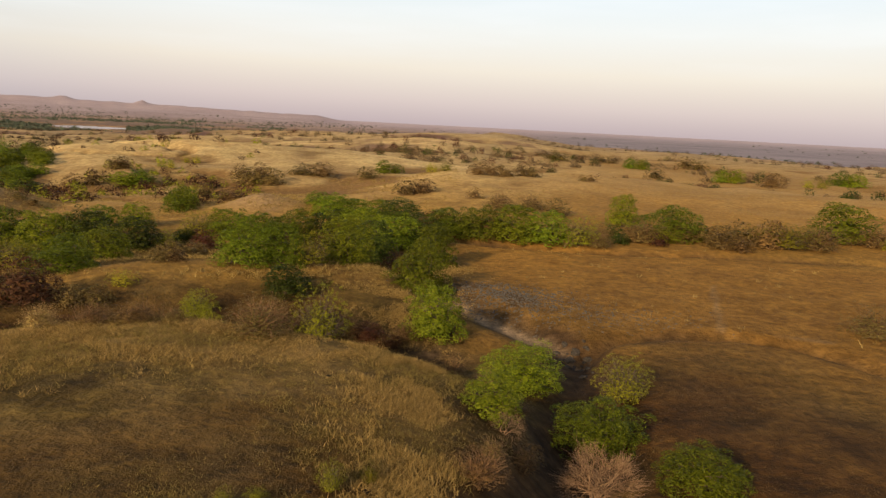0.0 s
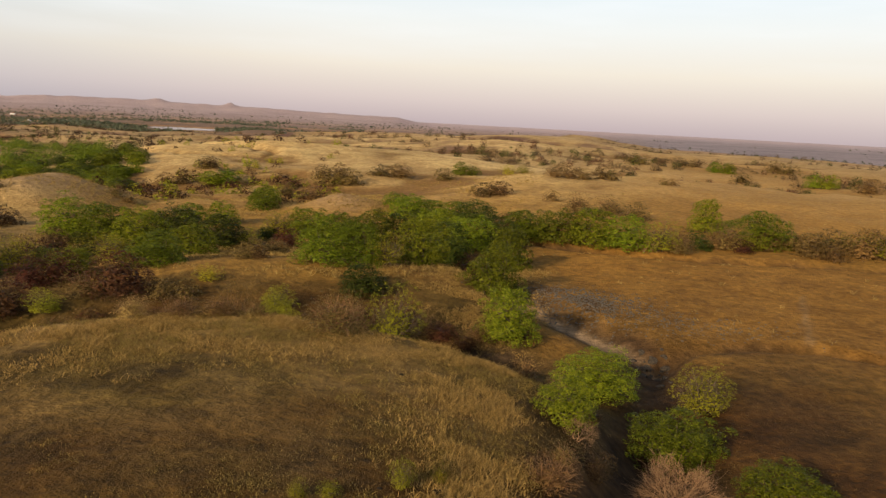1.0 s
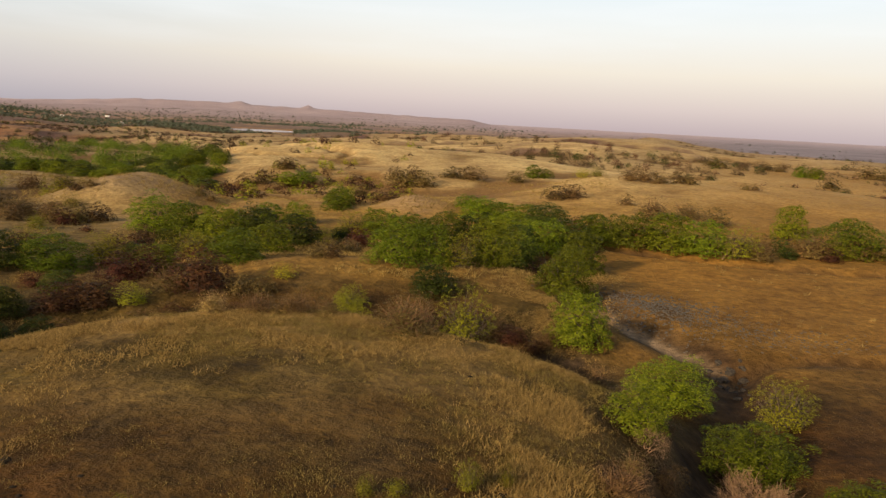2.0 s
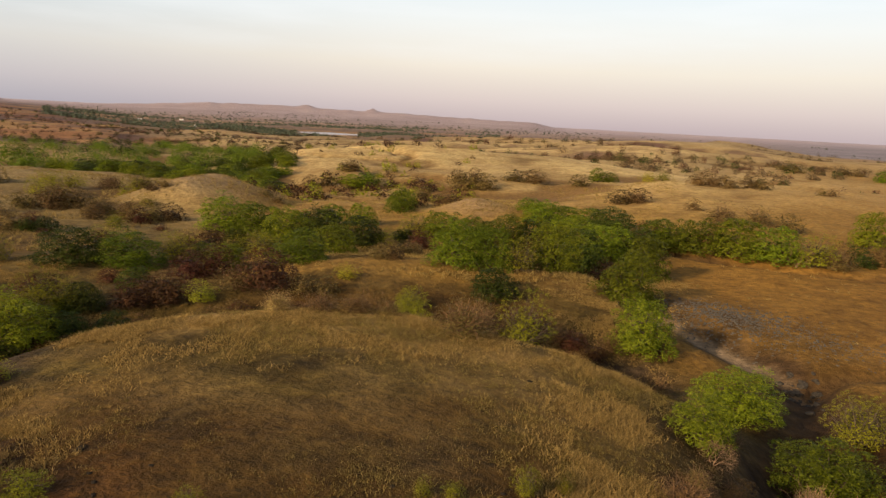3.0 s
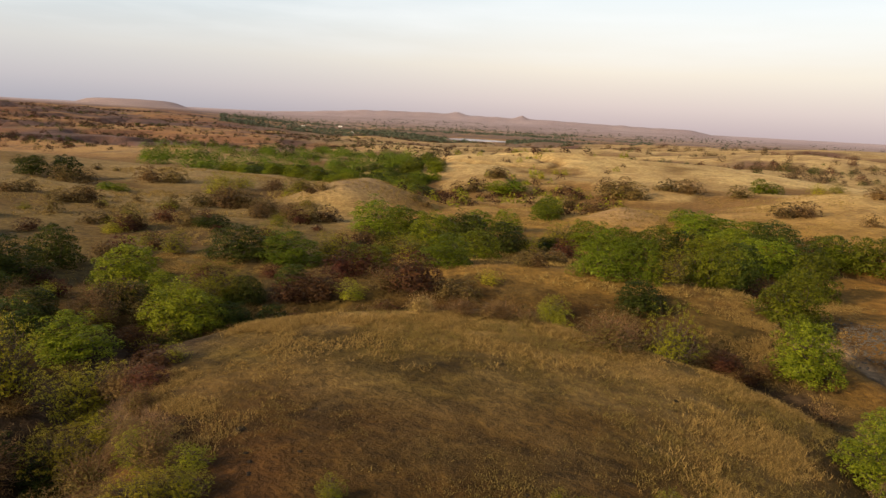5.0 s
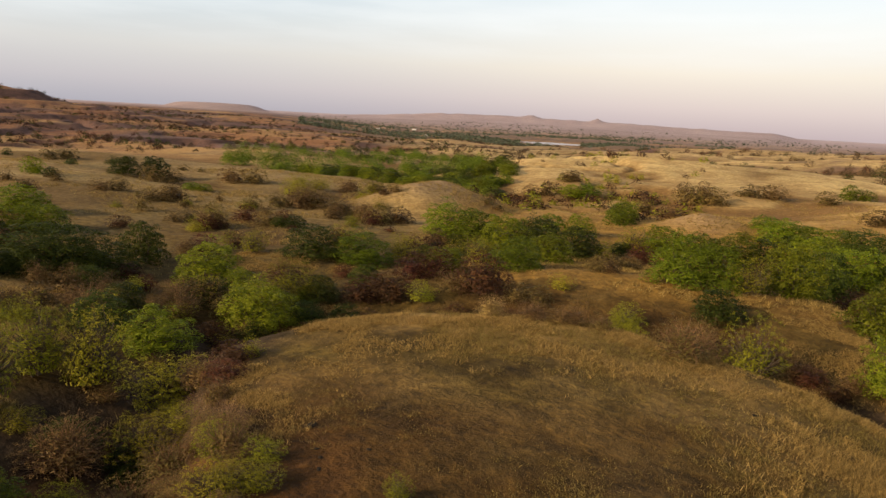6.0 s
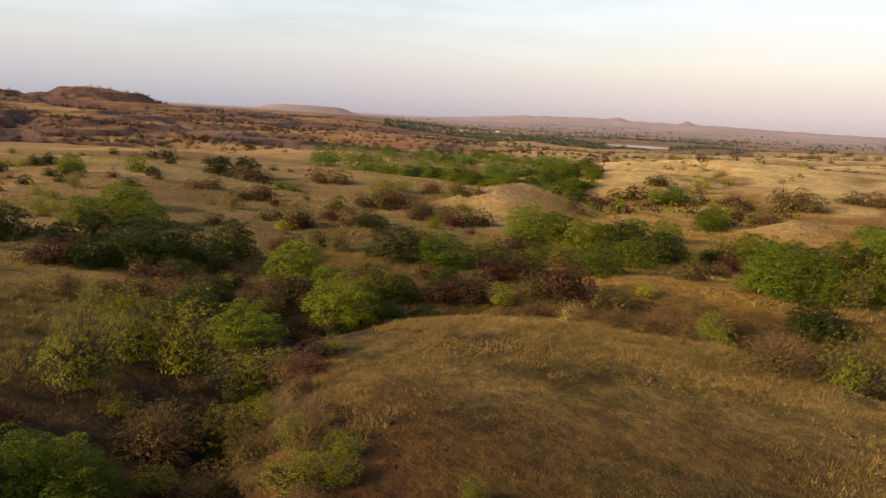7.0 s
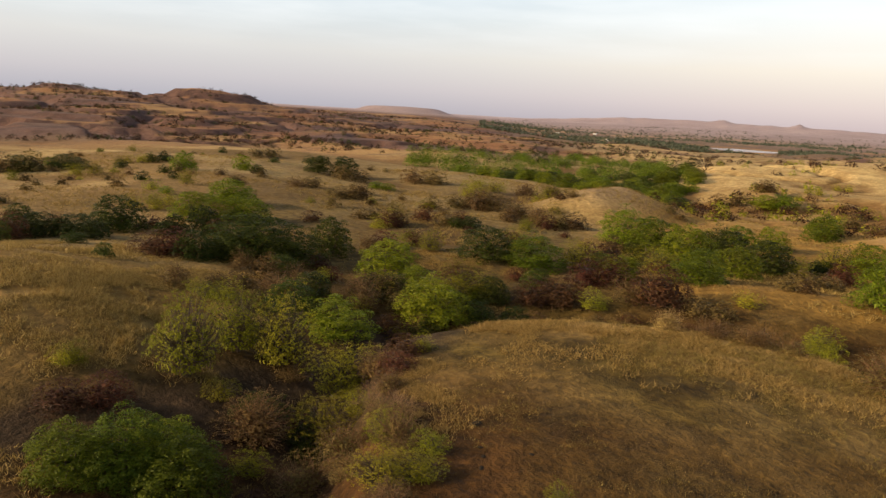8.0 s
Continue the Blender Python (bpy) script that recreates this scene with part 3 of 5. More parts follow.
def shrub_meshes(seed, tufts, per_tuft, leaf, twigs, stems, ragged=0.25, rad=0.06, skirt=0.0, sparse=4):
    """A shrub one metre wide and high, leafy down to the ground: wood, crown."""
    rng = np.random.RandomState(seed)
    wood, cs, ns, centres = [], [], [], np.zeros((0, 3))
    gap, tries = 0.80 / math.sqrt(tufts), 0
    lumps = rng.normal(0, 1, (7, 3))
    lumps /= np.linalg.norm(lumps, axis=1, keepdims=True)
    lumps[:, 2] = np.abs(lumps[:, 2])
    while len(centres) < tufts and tries < 30 * tufts:
        tries += 1
        a, up = rng.uniform(0, 2 * math.pi), skirt + (1 - skirt) * rng.uniform(0.0, 1.0) ** 0.9
        ring, deep = math.sqrt(1 - up * up), rng.uniform(0.55, 1.0) ** 0.3
        d = np.array([math.cos(a) * ring, math.sin(a) * ring, up])
        swell = 1 + ragged * (1.6 * np.max(np.clip((lumps @ d - 0.75) * 4, 0, 1)) - 0.8 + rng.normal(0, 0.3))
        c = d * np.array([0.44, 0.44, 0.82]) * deep * swell + np.array([0, 0, 0.07])
        if not len(centres) or np.min(np.linalg.norm((centres - c) * (1, 1, 0.75), axis=1)) > gap:
            centres = np.vstack([centres, c])
    knees = []
    for k in range(stems):
        a = 2 * math.pi * (k + rng.rand()) / stems
        knee = np.array([math.cos(a) * 0.10, math.sin(a) * 0.10, rng.uniform(0.10, 0.26)])
        knees.append(knee)
        wood.append(tube(rng, (math.cos(a) * 0.010, math.sin(a) * 0.010, -0.06), knee, 0.020, 0.012, 4))
        for c in centres[k::stems * sparse]:
            wood.append(tube(rng, knee, c * 0.93, 0.009, 0.003, 3))
    if twigs:
        twigs = int(twigs)
        pick = centres[rng.randint(0, len(centres), twigs)]
        knot, near = np.array(knees)[rng.randint(0, stems, twigs)], 0.0 if per_tuft else 0.75
        foot = knot * (1 - near) + pick * near + rng.normal(0, 0.004 + 0.035 * near, (twigs, 3))
        out = pick - np.array([0, 0, 0.15])
        out /= np.linalg.norm(out, axis=1, keepdims=True)
        tip = pick + out * rng.uniform(0.0, 0.08, (twigs, 1)) + rng.normal(0, 0.07, (twigs, 3))
        tip[:, 2] = np.maximum(tip[:, 2], 0.02)
        wood.append(sprays(rng, foot, tip, 0.0030))
        if skirt:
            low = pick[: twigs // 2] * np.array([0.95, 0.95, 0.75])
            wood.append(sprays(rng, low * np.array([0.35, 0.35, 0.05]) + rng.normal(0, 0.05, low.shape) * np.array([1, 1, 0]), low, 0.0045))
    wood = join(wood)
    if not per_tuft:
        return wood, None
    for c in centres:
        n = max(3, int(per_tuft * rng.uniform(0.6, 1.4)))
        d = rng.normal(0, 1, (n, 3)) + c / np.linalg.norm(c) * 0.9 + np.array([0, 0, 0.4])
        d /= np.linalg.norm(d, axis=1, keepdims=True)
        p = c + d * rad * rng.uniform(0.35, 1.15, (n, 1)) * rng.uniform(0.8, 1.25)
        p[:, 2] = np.maximum(p[:, 2], 0.01)
        cs.append(p)
        ns.append(0.6 * d + c / np.linalg.norm(c) * 0.8 + np.array([0, 0, 0.2]))
    outer = leaves(rng, np.concatenate(cs), np.concatenate(ns), leaf, 0.3)
    core = int(6.0 * tufts)
    d = rng.normal(0, 1, (core, 3))
    d[:, 2] = np.abs(d[:, 2])
    d /= np.linalg.norm(d, axis=1, keepdims=True)
    inner = d * np.array([0.40, 0.40, 0.76]) * rng.uniform(0.45, 0.84, (core, 1)) + np.array([0, 0, 0.05 + 0.1 * skirt])
    inner[:, 2] = np.maximum(inner[:, 2], 0.5 * skirt)
    return wood, join([outer, leaves(rng, inner, d, 0.33 / math.sqrt(tufts), 0.0)])


def crown_of_clumps(seed, clumps, per_clump, leaf, stems, ragged):
    """A dense shrub one metre wide and high: a dome of rounded leaf clumps on a few stems."""
    rng = np.random.RandomState(seed)
    centres, tries, gap = np.zeros((0, 3)), 0, 1.05 / math.sqrt(clumps)
    lumps = rng.normal(0, 1, (6, 3))
    lumps /= np.linalg.norm(lumps, axis=1, keepdims=True)
    while len(centres) < clumps and tries < 60 * clumps:
        tries += 1
        a, up = rng.uniform(0, 2 * math.pi), rng.uniform(-0.12, 1.0)
        ring = math.sqrt(1 - up * up)
        d = np.array([math.cos(a) * ring, math.sin(a) * ring, up])
        swell = 1 + ragged * (np.max(np.clip((lumps @ d - 0.6) * 2.5, 0, 1)) - 0.5 + rng.normal(0, 0.4))
        c = d * np.array([0.375, 0.375, 0.72]) * swell + np.array([0, 0, 0.13])
        if not len(centres) or np.min(np.linalg.norm((centres - c) * (1, 1, 0.7), axis=1)) > gap:
            centres = np.vstack([centres, c])
    wood = []
    for k in range(stems):
        a = 2 * math.pi * (k + rng.rand()) / stems
        knee = np.array([math.cos(a) * 0.10, math.sin(a) * 0.10, rng.uniform(0.14, 0.28)])
        wood.append(tube(rng, (math.cos(a) * 0.012, math.sin(a) * 0.012, -0.06), knee, 0.020, 0.012, 4))
        for c in centres[k::stems * 3]:
            wood.append(tube(rng, knee, c * 0.9, 0.009, 0.003, 3))
    rad = 0.98 / math.sqrt(clumps)
    cs, ns = [], []
    for c in centres:
        n = max(6, int(per_clump * rng.uniform(0.7, 1.3)))
        out = (c - np.array([0, 0, 0.1])) / np.linalg.norm(c - np.array([0, 0, 0.1]))
        d = rng.normal(0, 1, (n, 3)) + out * 0.8 + np.array([0, 0, 0.35])
        d /= np.linalg.norm(d, axis=1, keepdims=True)
        p = c + d * rad * np.array([1, 1, 1.15]) * rng.uniform(0.75, 1.12, (n, 1)) * rng.uniform(0.75, 1.2)
        p[:, 2] = np.maximum(p[:, 2], 0.015)
        cs.append(p)
        ns.append(d + 0.25 * out)
    outer = leaves(rng, np.concatenate(cs), np.concatenate(ns), leaf, 0.22)
    core = int(6 * clumps)
    d = rng.normal(0, 1, (core, 3))
    d[:, 2] = np.abs(d[:, 2])
    d /= np.linalg.norm(d, axis=1, keepdims=True)
    inner = d * np.array([0.36, 0.36, 0.66]) * rng.uniform(0.55, 0.92, (core, 1)) + np.array([0, 0, 0.08])
    return join(wood), join([outer, leaves(rng, inner, d, 0.42 / math.sqrt(clumps), 0.0)])


def thing_of(name, wood, crown, bark, foliage, label, category, group):
    base = tagged(new(name), label, category, group)
    part("trunk", mesh_of("trunk", *wood, bark), base)
    if crown is not None:
        part("crown", mesh_of("crown", *crown, foliage), base)
    return base


KINDS = {  # tufts, leaves to a tuft, leaf length, twigs, stems, raggedness
    "green": (0, 0, 0.0, 0, 5, 0.28), "dark": (0, 0, 0.0, 0, 5, 0.30), "olive": (200, 27, 0.0122, 340, 7, 0.24),
    "rust": (150, 18, 0.0140, 350, 8, 0.10), "brown": (150, 13, 0.0130, 520, 8, 0.16), "bare": (90, 0, 0.0, 2400, 9, 0.3), "straw": (80, 5, 0.012, 1600, 7, 0.2)}
LABELS = {
    "green": ("leafy_shrub", "leafy bright green shrub growing in the dry gully", "shrub"),
    "dark": ("dark_shrub", "dense dark green shrub with shaded leaves", "shrub"),
    "olive": ("olive_shrub", "thin yellow-green shrub with open twigs", "shrub"),
    "rust": ("thorn_bush", "rounded reddish-brown thorn bush half withered", "bush"),
    "brown": ("withered_bush", "withered brown bush with few dry leaves", "bush"),
    "bare": ("bare_bush", "leafless bush of pale bleached twigs", "bush"),
    "straw": ("straw_clump", "spiky clump of pale dry straw", "grass clump")}
CLUMPS = ((84, 140, 0.0155), (76, 110, 0.0180), (66, 84, 0.0225), (48, 54, 0.032), (30, 40, 0.044))  # clumps, leaves to a clump, leaf length
DRY_CLUMPS = ((90, 64, 0.0165), (76, 54, 0.0185), (60, 40, 0.0230), (34, 28, 0.038), (22, 20, 0.052))
MODELS = {}
for kind, (tufts, per, leaf, twigs, stems, ragged) in KINDS.items():
    for v in range(4):
        for level, (some, fewer) in enumerate(((1.45, 1.1), (1.15, 1.0), (0.9, 0.85), (0.6, 0.7), (0.32, 0.6))):
            dots = int(tufts * some)
            bark = {"bare": TWIG, "brown": BROWN_TWIG, "straw": STRAW_TWIG, "rust": RUST_TWIG}.get(kind, BARK)
            name, label, category = LABELS[kind]
            if kind in ("green", "dark") or kind == "rust" or kind == "brown" and level > 2:
                wood, crown = crown_of_clumps(37 * v + 11 * len(kind), *(CLUMPS if kind in ("green", "dark") else DRY_CLUMPS)[level], stems if level < 2 else 3, ragged if level < 2 else 0.6 * ragged)
                MODELS[kind, v, level] = (name, wood, crown, bark, LEAF[kind], label, category)
                continue
            wood, crown = shrub_meshes(37 * v + 11 * len(kind), dots, per * fewer, leaf * 11.0 / math.sqrt(dots), twigs * (1.2, 0.7, 0.3, 0.0, 0.0)[level] if per else twigs * (1.2, 0.7, 0.35, 0.2, 0.1)[level],
                                       stems if level < 2 else 3, ragged, 0.60 / math.sqrt(dots), 0.28 if kind == "olive" and level < 3 else 0.0, (4, 5, 8, 20, 30)[level])
            MODELS[kind, v, level] = (name, wood, crown, bark, LEAF.get(kind, LEAF["brown"]), label, category)
MASTERS = {}
PLANT = np.random.RandomState(21)


def plant(x, y, wide, high, kind, group):
    v, away = PLANT.randint(4), math.hypot(x, y)
    kind = "brown" if kind == "rust" and away > 84 else kind
    if kind in ("green", "dark", "rust"):
        wide, high = 0.94 * wide, 0.88 * high
    fine = sum(wide / away < limit for limit in (0.125, 0.085, 0.05, 0.03))
    z = float(land(np.array([x]), np.array([y]))[0])
    m = Matrix.LocRotScale((x, y, z), Euler((0, 0, PLANT.uniform(0, 6.28))), (wide, wide, high))
    key = (kind, v, fine)
    if key in MASTERS:
        ob = copy_thing(MASTERS[key], m)
        ob.scale = (wide, wide, high)
    else:
        MASTERS[key] = ob = thing_of(*MODELS[key], group)
        ob.matrix_basis = m
    return tagged(ob, group=group)


STREAM_BANK_SHRUBS = [  # place, width, height, kind
    (-0.3, 40.5, 4.26, 3.44, "green"), (-1.7, 50.1, 4.91, 3.87, "green"), (-6.8, 38.4, 3.92, 4.02, "olive"), (-10.1, 44.4, 3.62, 2.19, "dark"),
    (-9.4, 37.9, 4.3, 3.83, "brown"), (-13.1, 36.7, 2.8, 3.79, "olive"), (4.3, 33.4, 4.7, 2.2, "green"), (2.2, 25.2, 2.62, 1.92, "green"),
    (9.1, 32.4, 3.37, 2.41, "olive"), (7.1, 27.7, 4.59, 2.4, "green"), (9.6, 23.0, 3.31, 1.82, "green"), (6.0, 23.3, 3.26, 1.84, "bare"),
    (1.4, 18.6, 1.99, 1.24, "brown"), (1.9, 21.2, 1.43, 0.83, "brown"), (0.8, 32.8, 1.82, 1.64, "brown"), (-2.0, 40.0, 2.54, 1.27, "brown"),
    (-5.2, 40.0, 2.55, 1.6, "brown"), (27.8, 43.6, 4.3, 2.75, "brown"),
]
for spot in STREAM_BANK_SHRUBS:
    plant(*spot, "stream bank shrubs")
GROVE_SHRUBS = [  # place, width, height, kind
    (-14.3, 49.4, 4.69, 3.58, "green"), (-11.8, 50.5, 4.07, 3.44, "green"), (-10.0, 51.1, 4.09, 2.75, "olive"), (-7.8, 55.0, 5.07, 4.37, "green"),
    (-6.4, 63.5, 5.01, 4.53, "dark"), (-22.7, 72.2, 5.91, 3.44, "green"), (-18.8, 70.7, 5.72, 3.32, "green"), (-15.8, 72.9, 6.47, 3.69, "green"),
    (-12.1, 74.4, 6.53, 3.72, "dark"), (-8.4, 73.3, 7.02, 4.24, "green"), (-4.5, 69.9, 6.06, 4.01, "green"), (-8.4, 88.5, 6.04, 2.83, "green"),
    (-12.0, 88.8, 6.04, 2.9, "green"), (-5.6, 85.5, 6.68, 3.57, "dark"), (-14.4, 89.8, 6.31, 3.43, "green"), (-0.8, 60.8, 4.77, 4.04, "green"),
    (-2.1, 71.4, 5.58, 3.52, "dark"), (-3.9, 58.0, 3.58, 2.62, "rust"), (-25.5, 71.6, 5.28, 3.14, "olive"), (-18.0, 99.3, 4.39, 2.14, "green"),
]
for spot in GROVE_SHRUBS:
    plant(*spot, "grove shrubs")
GROVE_SHRUBS_MORE = [  # place, width, height, kind
    (-17.0, 89.8, 2.89, 1.93, "olive"), (-18.4, 89.9, 2.89, 1.86, "olive"),
]
for spot in GROVE_SHRUBS_MORE:
    plant(*spot, "grove shrubs")
HEDGE_SHRUBS = [  # place, width, height, kind
    (0.3, 78.2, 6.44, 3.56, "green"), (4.1, 77.1, 6.34, 4.14, "green"), (7.8, 75.8, 6.58, 4.39, "green"), (11.3, 74.2, 6.17, 3.84, "green"),
    (14.5, 73.4, 5.51, 3.4, "olive"), (12.8, 72.6, 3.22, 2.81, "bare"), (16.2, 73.1, 4.56, 2.49, "brown"), (22.4, 87.7, 4.85, 4.48, "green"),
    (22.2, 77.8, 5.97, 3.04, "brown"), (26.8, 81.3, 8.11, 4.42, "green"), (31.6, 78.9, 3.55, 2.08, "rust"), (29.2, 79.9, 3.55, 2.04, "rust"),
    (35.9, 76.5, 4.22, 3.24, "brown"), (33.4, 78.2, 4.22, 2.73, "brown"), (38.0, 76.2, 6.63, 3.42, "olive"), (41.1, 76.2, 7.12, 3.48, "brown"),
    (47.0, 81.9, 8.52, 4.75, "green"), (48.8, 78.7, 5.61, 3.13, "brown"), (7.7, 97.2, 6.74, 3.7, "brown"), (12.4, 100.1, 6.12, 3.0, "rust"),
]
for spot in HEDGE_SHRUBS:
    plant(*spot, "hedge shrubs")
HEDGE_SHRUBS_MORE = [  # place, width, height, kind
    (15.2, 94.4, 4.15, 2.43, "brown"), (16.5, 73.4, 3.95, 1.89, "brown"), (31.8, 73.7, 2.96, 1.58, "brown"), (30.1, 74.7, 2.96, 2.0, "brown"),
]
for spot in HEDGE_SHRUBS_MORE:
    plant(*spot, "hedge shrubs")
VALLEY_SHRUBS = [  # place, width, height, kind
    (-34.8, 91.4, 4.67, 3.47, "green"), (-43.2, 62.4, 6.9, 3.88, "green"), (-38.8, 61.3, 6.29, 3.7, "green"), (-33.4, 57.8, 6.47, 4.34, "green"),
    (-34.5, 66.3, 6.48, 3.69, "dark"), (-34.3, 76.9, 4.38, 2.92, "green"), (-37.3, 75.4, 4.38, 2.71, "green"), (-28.4, 63.9, 5.47, 3.33, "dark"),
    (-26.6, 47.9, 5.37, 2.59, "green"), (-27.6, 56.0, 5.02, 2.96, "green"), (-26.3, 65.1, 3.07, 2.22, "olive"), (-31.6, 50.9, 4.72, 2.35, "olive"),
    (-38.3, 43.0, 5.64, 2.81, "green"), (-36.5, 46.1, 4.21, 2.98, "olive"), (-41.8, 41.1, 5.73, 2.96, "dark"), (-29.6, 41.5, 3.49, 2.55, "rust"),
    (-30.9, 40.5, 3.49, 2.3, "rust"), (-24.3, 39.6, 4.81, 3.43, "rust"), (-17.8, 30.2, 2.2, 2.24, "straw"), (-17.6, 33.7, 3.57, 4.46, "brown"),
]
for spot in VALLEY_SHRUBS:
    plant(*spot, "valley shrubs")
VALLEY_SHRUBS_MORE = [  # place, width, height, kind
    (-20.1, 42.9, 2.18, 1.31, "olive"), (-29.1, 35.8, 3.43, 2.48, "rust"), (-30.6, 34.4, 3.43, 2.06, "rust"), (-27.0, 36.4, 2.6, 1.5, "olive"),
    (-12.8, 35.8, 3.14, 4.2, "olive"), (-15.7, 36.8, 3.05, 3.88, "brown"), (-21.7, 59.3, 2.83, 1.48, "brown"), (-23.0, 58.2, 2.83, 1.56, "brown"),
    (-21.4, 60.8, 2.27, 1.17, "brown"), (-30.1, 43.6, 3.73, 2.15, "green"), (-38.6, 111.8, 3.61, 2.02, "rust"), (-58.9, 66.2, 5.12, 2.18, "rust"),
    (-61.5, 63.9, 5.12, 1.91, "rust"), (-53.0, 65.9, 3.99, 1.98, "rust"), (-54.5, 64.1, 3.99, 2.11, "rust"), (-70.8, 67.1, 7.18, 3.45, "rust"),
    (-82.7, 81.7, 5.47, 2.75, "olive"), (-84.3, 79.0, 5.47, 2.88, "olive"), (-71.2, 81.5, 2.84, 1.69, "olive"), (-72.3, 80.6, 2.84, 2.3, "olive"),
]
for spot in VALLEY_SHRUBS_MORE:
    plant(*spot, "valley shrubs")
VALLEY_SHRUBS_MORE_MORE = [  # place, width, height, kind
    (-80.7, 86.9, 6.17, 3.03, "rust"), (-51.9, 87.5, 2.14, 1.21, "rust"), (-53.4, 87.0, 2.14, 1.57, "rust"), (-62.2, 76.2, 2.32, 1.3, "rust"),
    (-63.4, 75.3, 2.32, 1.27, "rust"),
]
for spot in VALLEY_SHRUBS_MORE_MORE:
    plant(*spot, "valley shrubs")
GULLY_SHRUBS = [  # place, width, height, kind
    (-65.8, 17.8, 5.61, 3.47, "dark"), (-76.3, 24.9, 2.97, 1.88, "olive"), (-77.6, 22.9, 2.97, 1.92, "olive"), (-49.4, 20.9, 3.21, 2.45, "dark"),
    (-49.6, 18.5, 3.21, 2.39, "dark"), (-49.7, 23.0, 7.85, 3.79, "dark"), (-67.3, 30.6, 5.82, 2.92, "green"), (-69.1, 26.2, 5.82, 3.13, "green"),
    (-77.2, 33.6, 6.57, 3.17, "green"), (-48.5, 25.5, 6.21, 3.27, "dark"), (-50.2, 30.7, 4.21, 3.52, "dark"), (-50.7, 17.9, 4.51, 2.52, "rust"),
    (-51.3, 16.5, 4.51, 2.13, "rust"), (-66.0, 22.5, 2.22, 0.98, "rust"), (-66.7, 21.4, 2.22, 1.22, "rust"), (-46.5, 21.1, 2.98, 1.66, "brown"),
    (-13.4, 29.0, 1.96, 0.9, "brown"), (-14.6, 28.5, 1.96, 0.91, "brown"), (-11.6, 29.7, 1.63, 0.84, "brown"), (-12.9, 29.3, 1.63, 0.93, "brown"),
]
for spot in GULLY_SHRUBS:
    plant(*spot, "gully shrubs")
GULLY_SHRUBS_MORE = [  # place, width, height, kind
    (-7.8, 29.1, 3.49, 1.95, "brown"), (-20.4, 40.3, 1.94, 1.23, "brown"), (-21.8, 39.9, 1.94, 1.34, "brown"), (-14.6, 40.6, 2.93, 1.66, "olive"),
    (-19.0, 49.1, 1.68, 0.95, "brown"), (-20.1, 48.7, 1.68, 1.11, "brown"), (-16.4, 27.6, 1.83, 1.13, "straw"), (-46.7, 11.9, 1.28, 1.14, "dark"),
    (-62.7, 13.9, 4.27, 1.97, "dark"), (-64.0, 11.1, 4.27, 2.31, "dark"), (-65.3, 9.8, 3.58, 1.97, "dark"), (-42.1, 30.9, 5.12, 2.94, "green"),
    (-41.9, 24.9, 1.82, 1.28, "olive"), (-37.4, 25.2, 4.2, 2.09, "brown"), (-32.1, 26.8, 5.27, 3.01, "green"), (-34.6, 31.3, 3.79, 2.63, "olive"),
    (-30.5, 29.3, 2.74, 1.55, "dark"), (-27.7, 10.1, 3.87, 4.04, "olive"), (-30.0, 13.3, 3.69, 3.21, "olive"), (-28.6, 14.9, 3.8, 3.73, "olive"),
]
for spot in GULLY_SHRUBS_MORE:
    plant(*spot, "gully shrubs")
GULLY_SHRUBS_MORE_MORE = [  # place, width, height, kind
    (-31.8, 19.7, 4.44, 2.23, "green"), (-25.2, 16.3, 4.26, 2.93, "olive"), (-21.8, 13.5, 3.66, 2.06, "olive"), (-23.2, 11.0, 3.64, 2.29, "brown"),
    (-18.9, 12.3, 2.71, 1.5, "brown"), (-19.3, 10.9, 2.71, 1.74, "brown"), (-13.2, 9.9, 2.1, 1.3, "olive"), (-13.6, 8.9, 1.7, 1.1, "olive"),
    (-21.7, 7.1, 3.32, 1.85, "green"), (-22.0, 4.4, 3.0, 1.75, "green"), (-21.6, 5.7, 3.4, 2.15, "green"), (-20.4, 7.0, 3.69, 2.04, "green"), (-25.9, 6.5, 2.24, 1.57, "rust"),
    (-26.1, 5.1, 2.24, 1.28, "rust"), (-29.1, 6.2, 1.46, 1.09, "olive"), (-29.1, 5.8, 1.46, 0.86, "olive"), (-38.8, 16.0, 2.9, 1.68, "brown"),
    (-39.3, 13.8, 2.9, 1.75, "brown"), (-36.9, 15.7, 2.37, 1.25, "olive"), (-37.1, 14.8, 2.37, 0.99, "olive"), (-29.0, 15.5, 2.11, 1.29, "rust"),
]
for spot in GULLY_SHRUBS_MORE_MORE:
    plant(*spot, "gully shrubs")
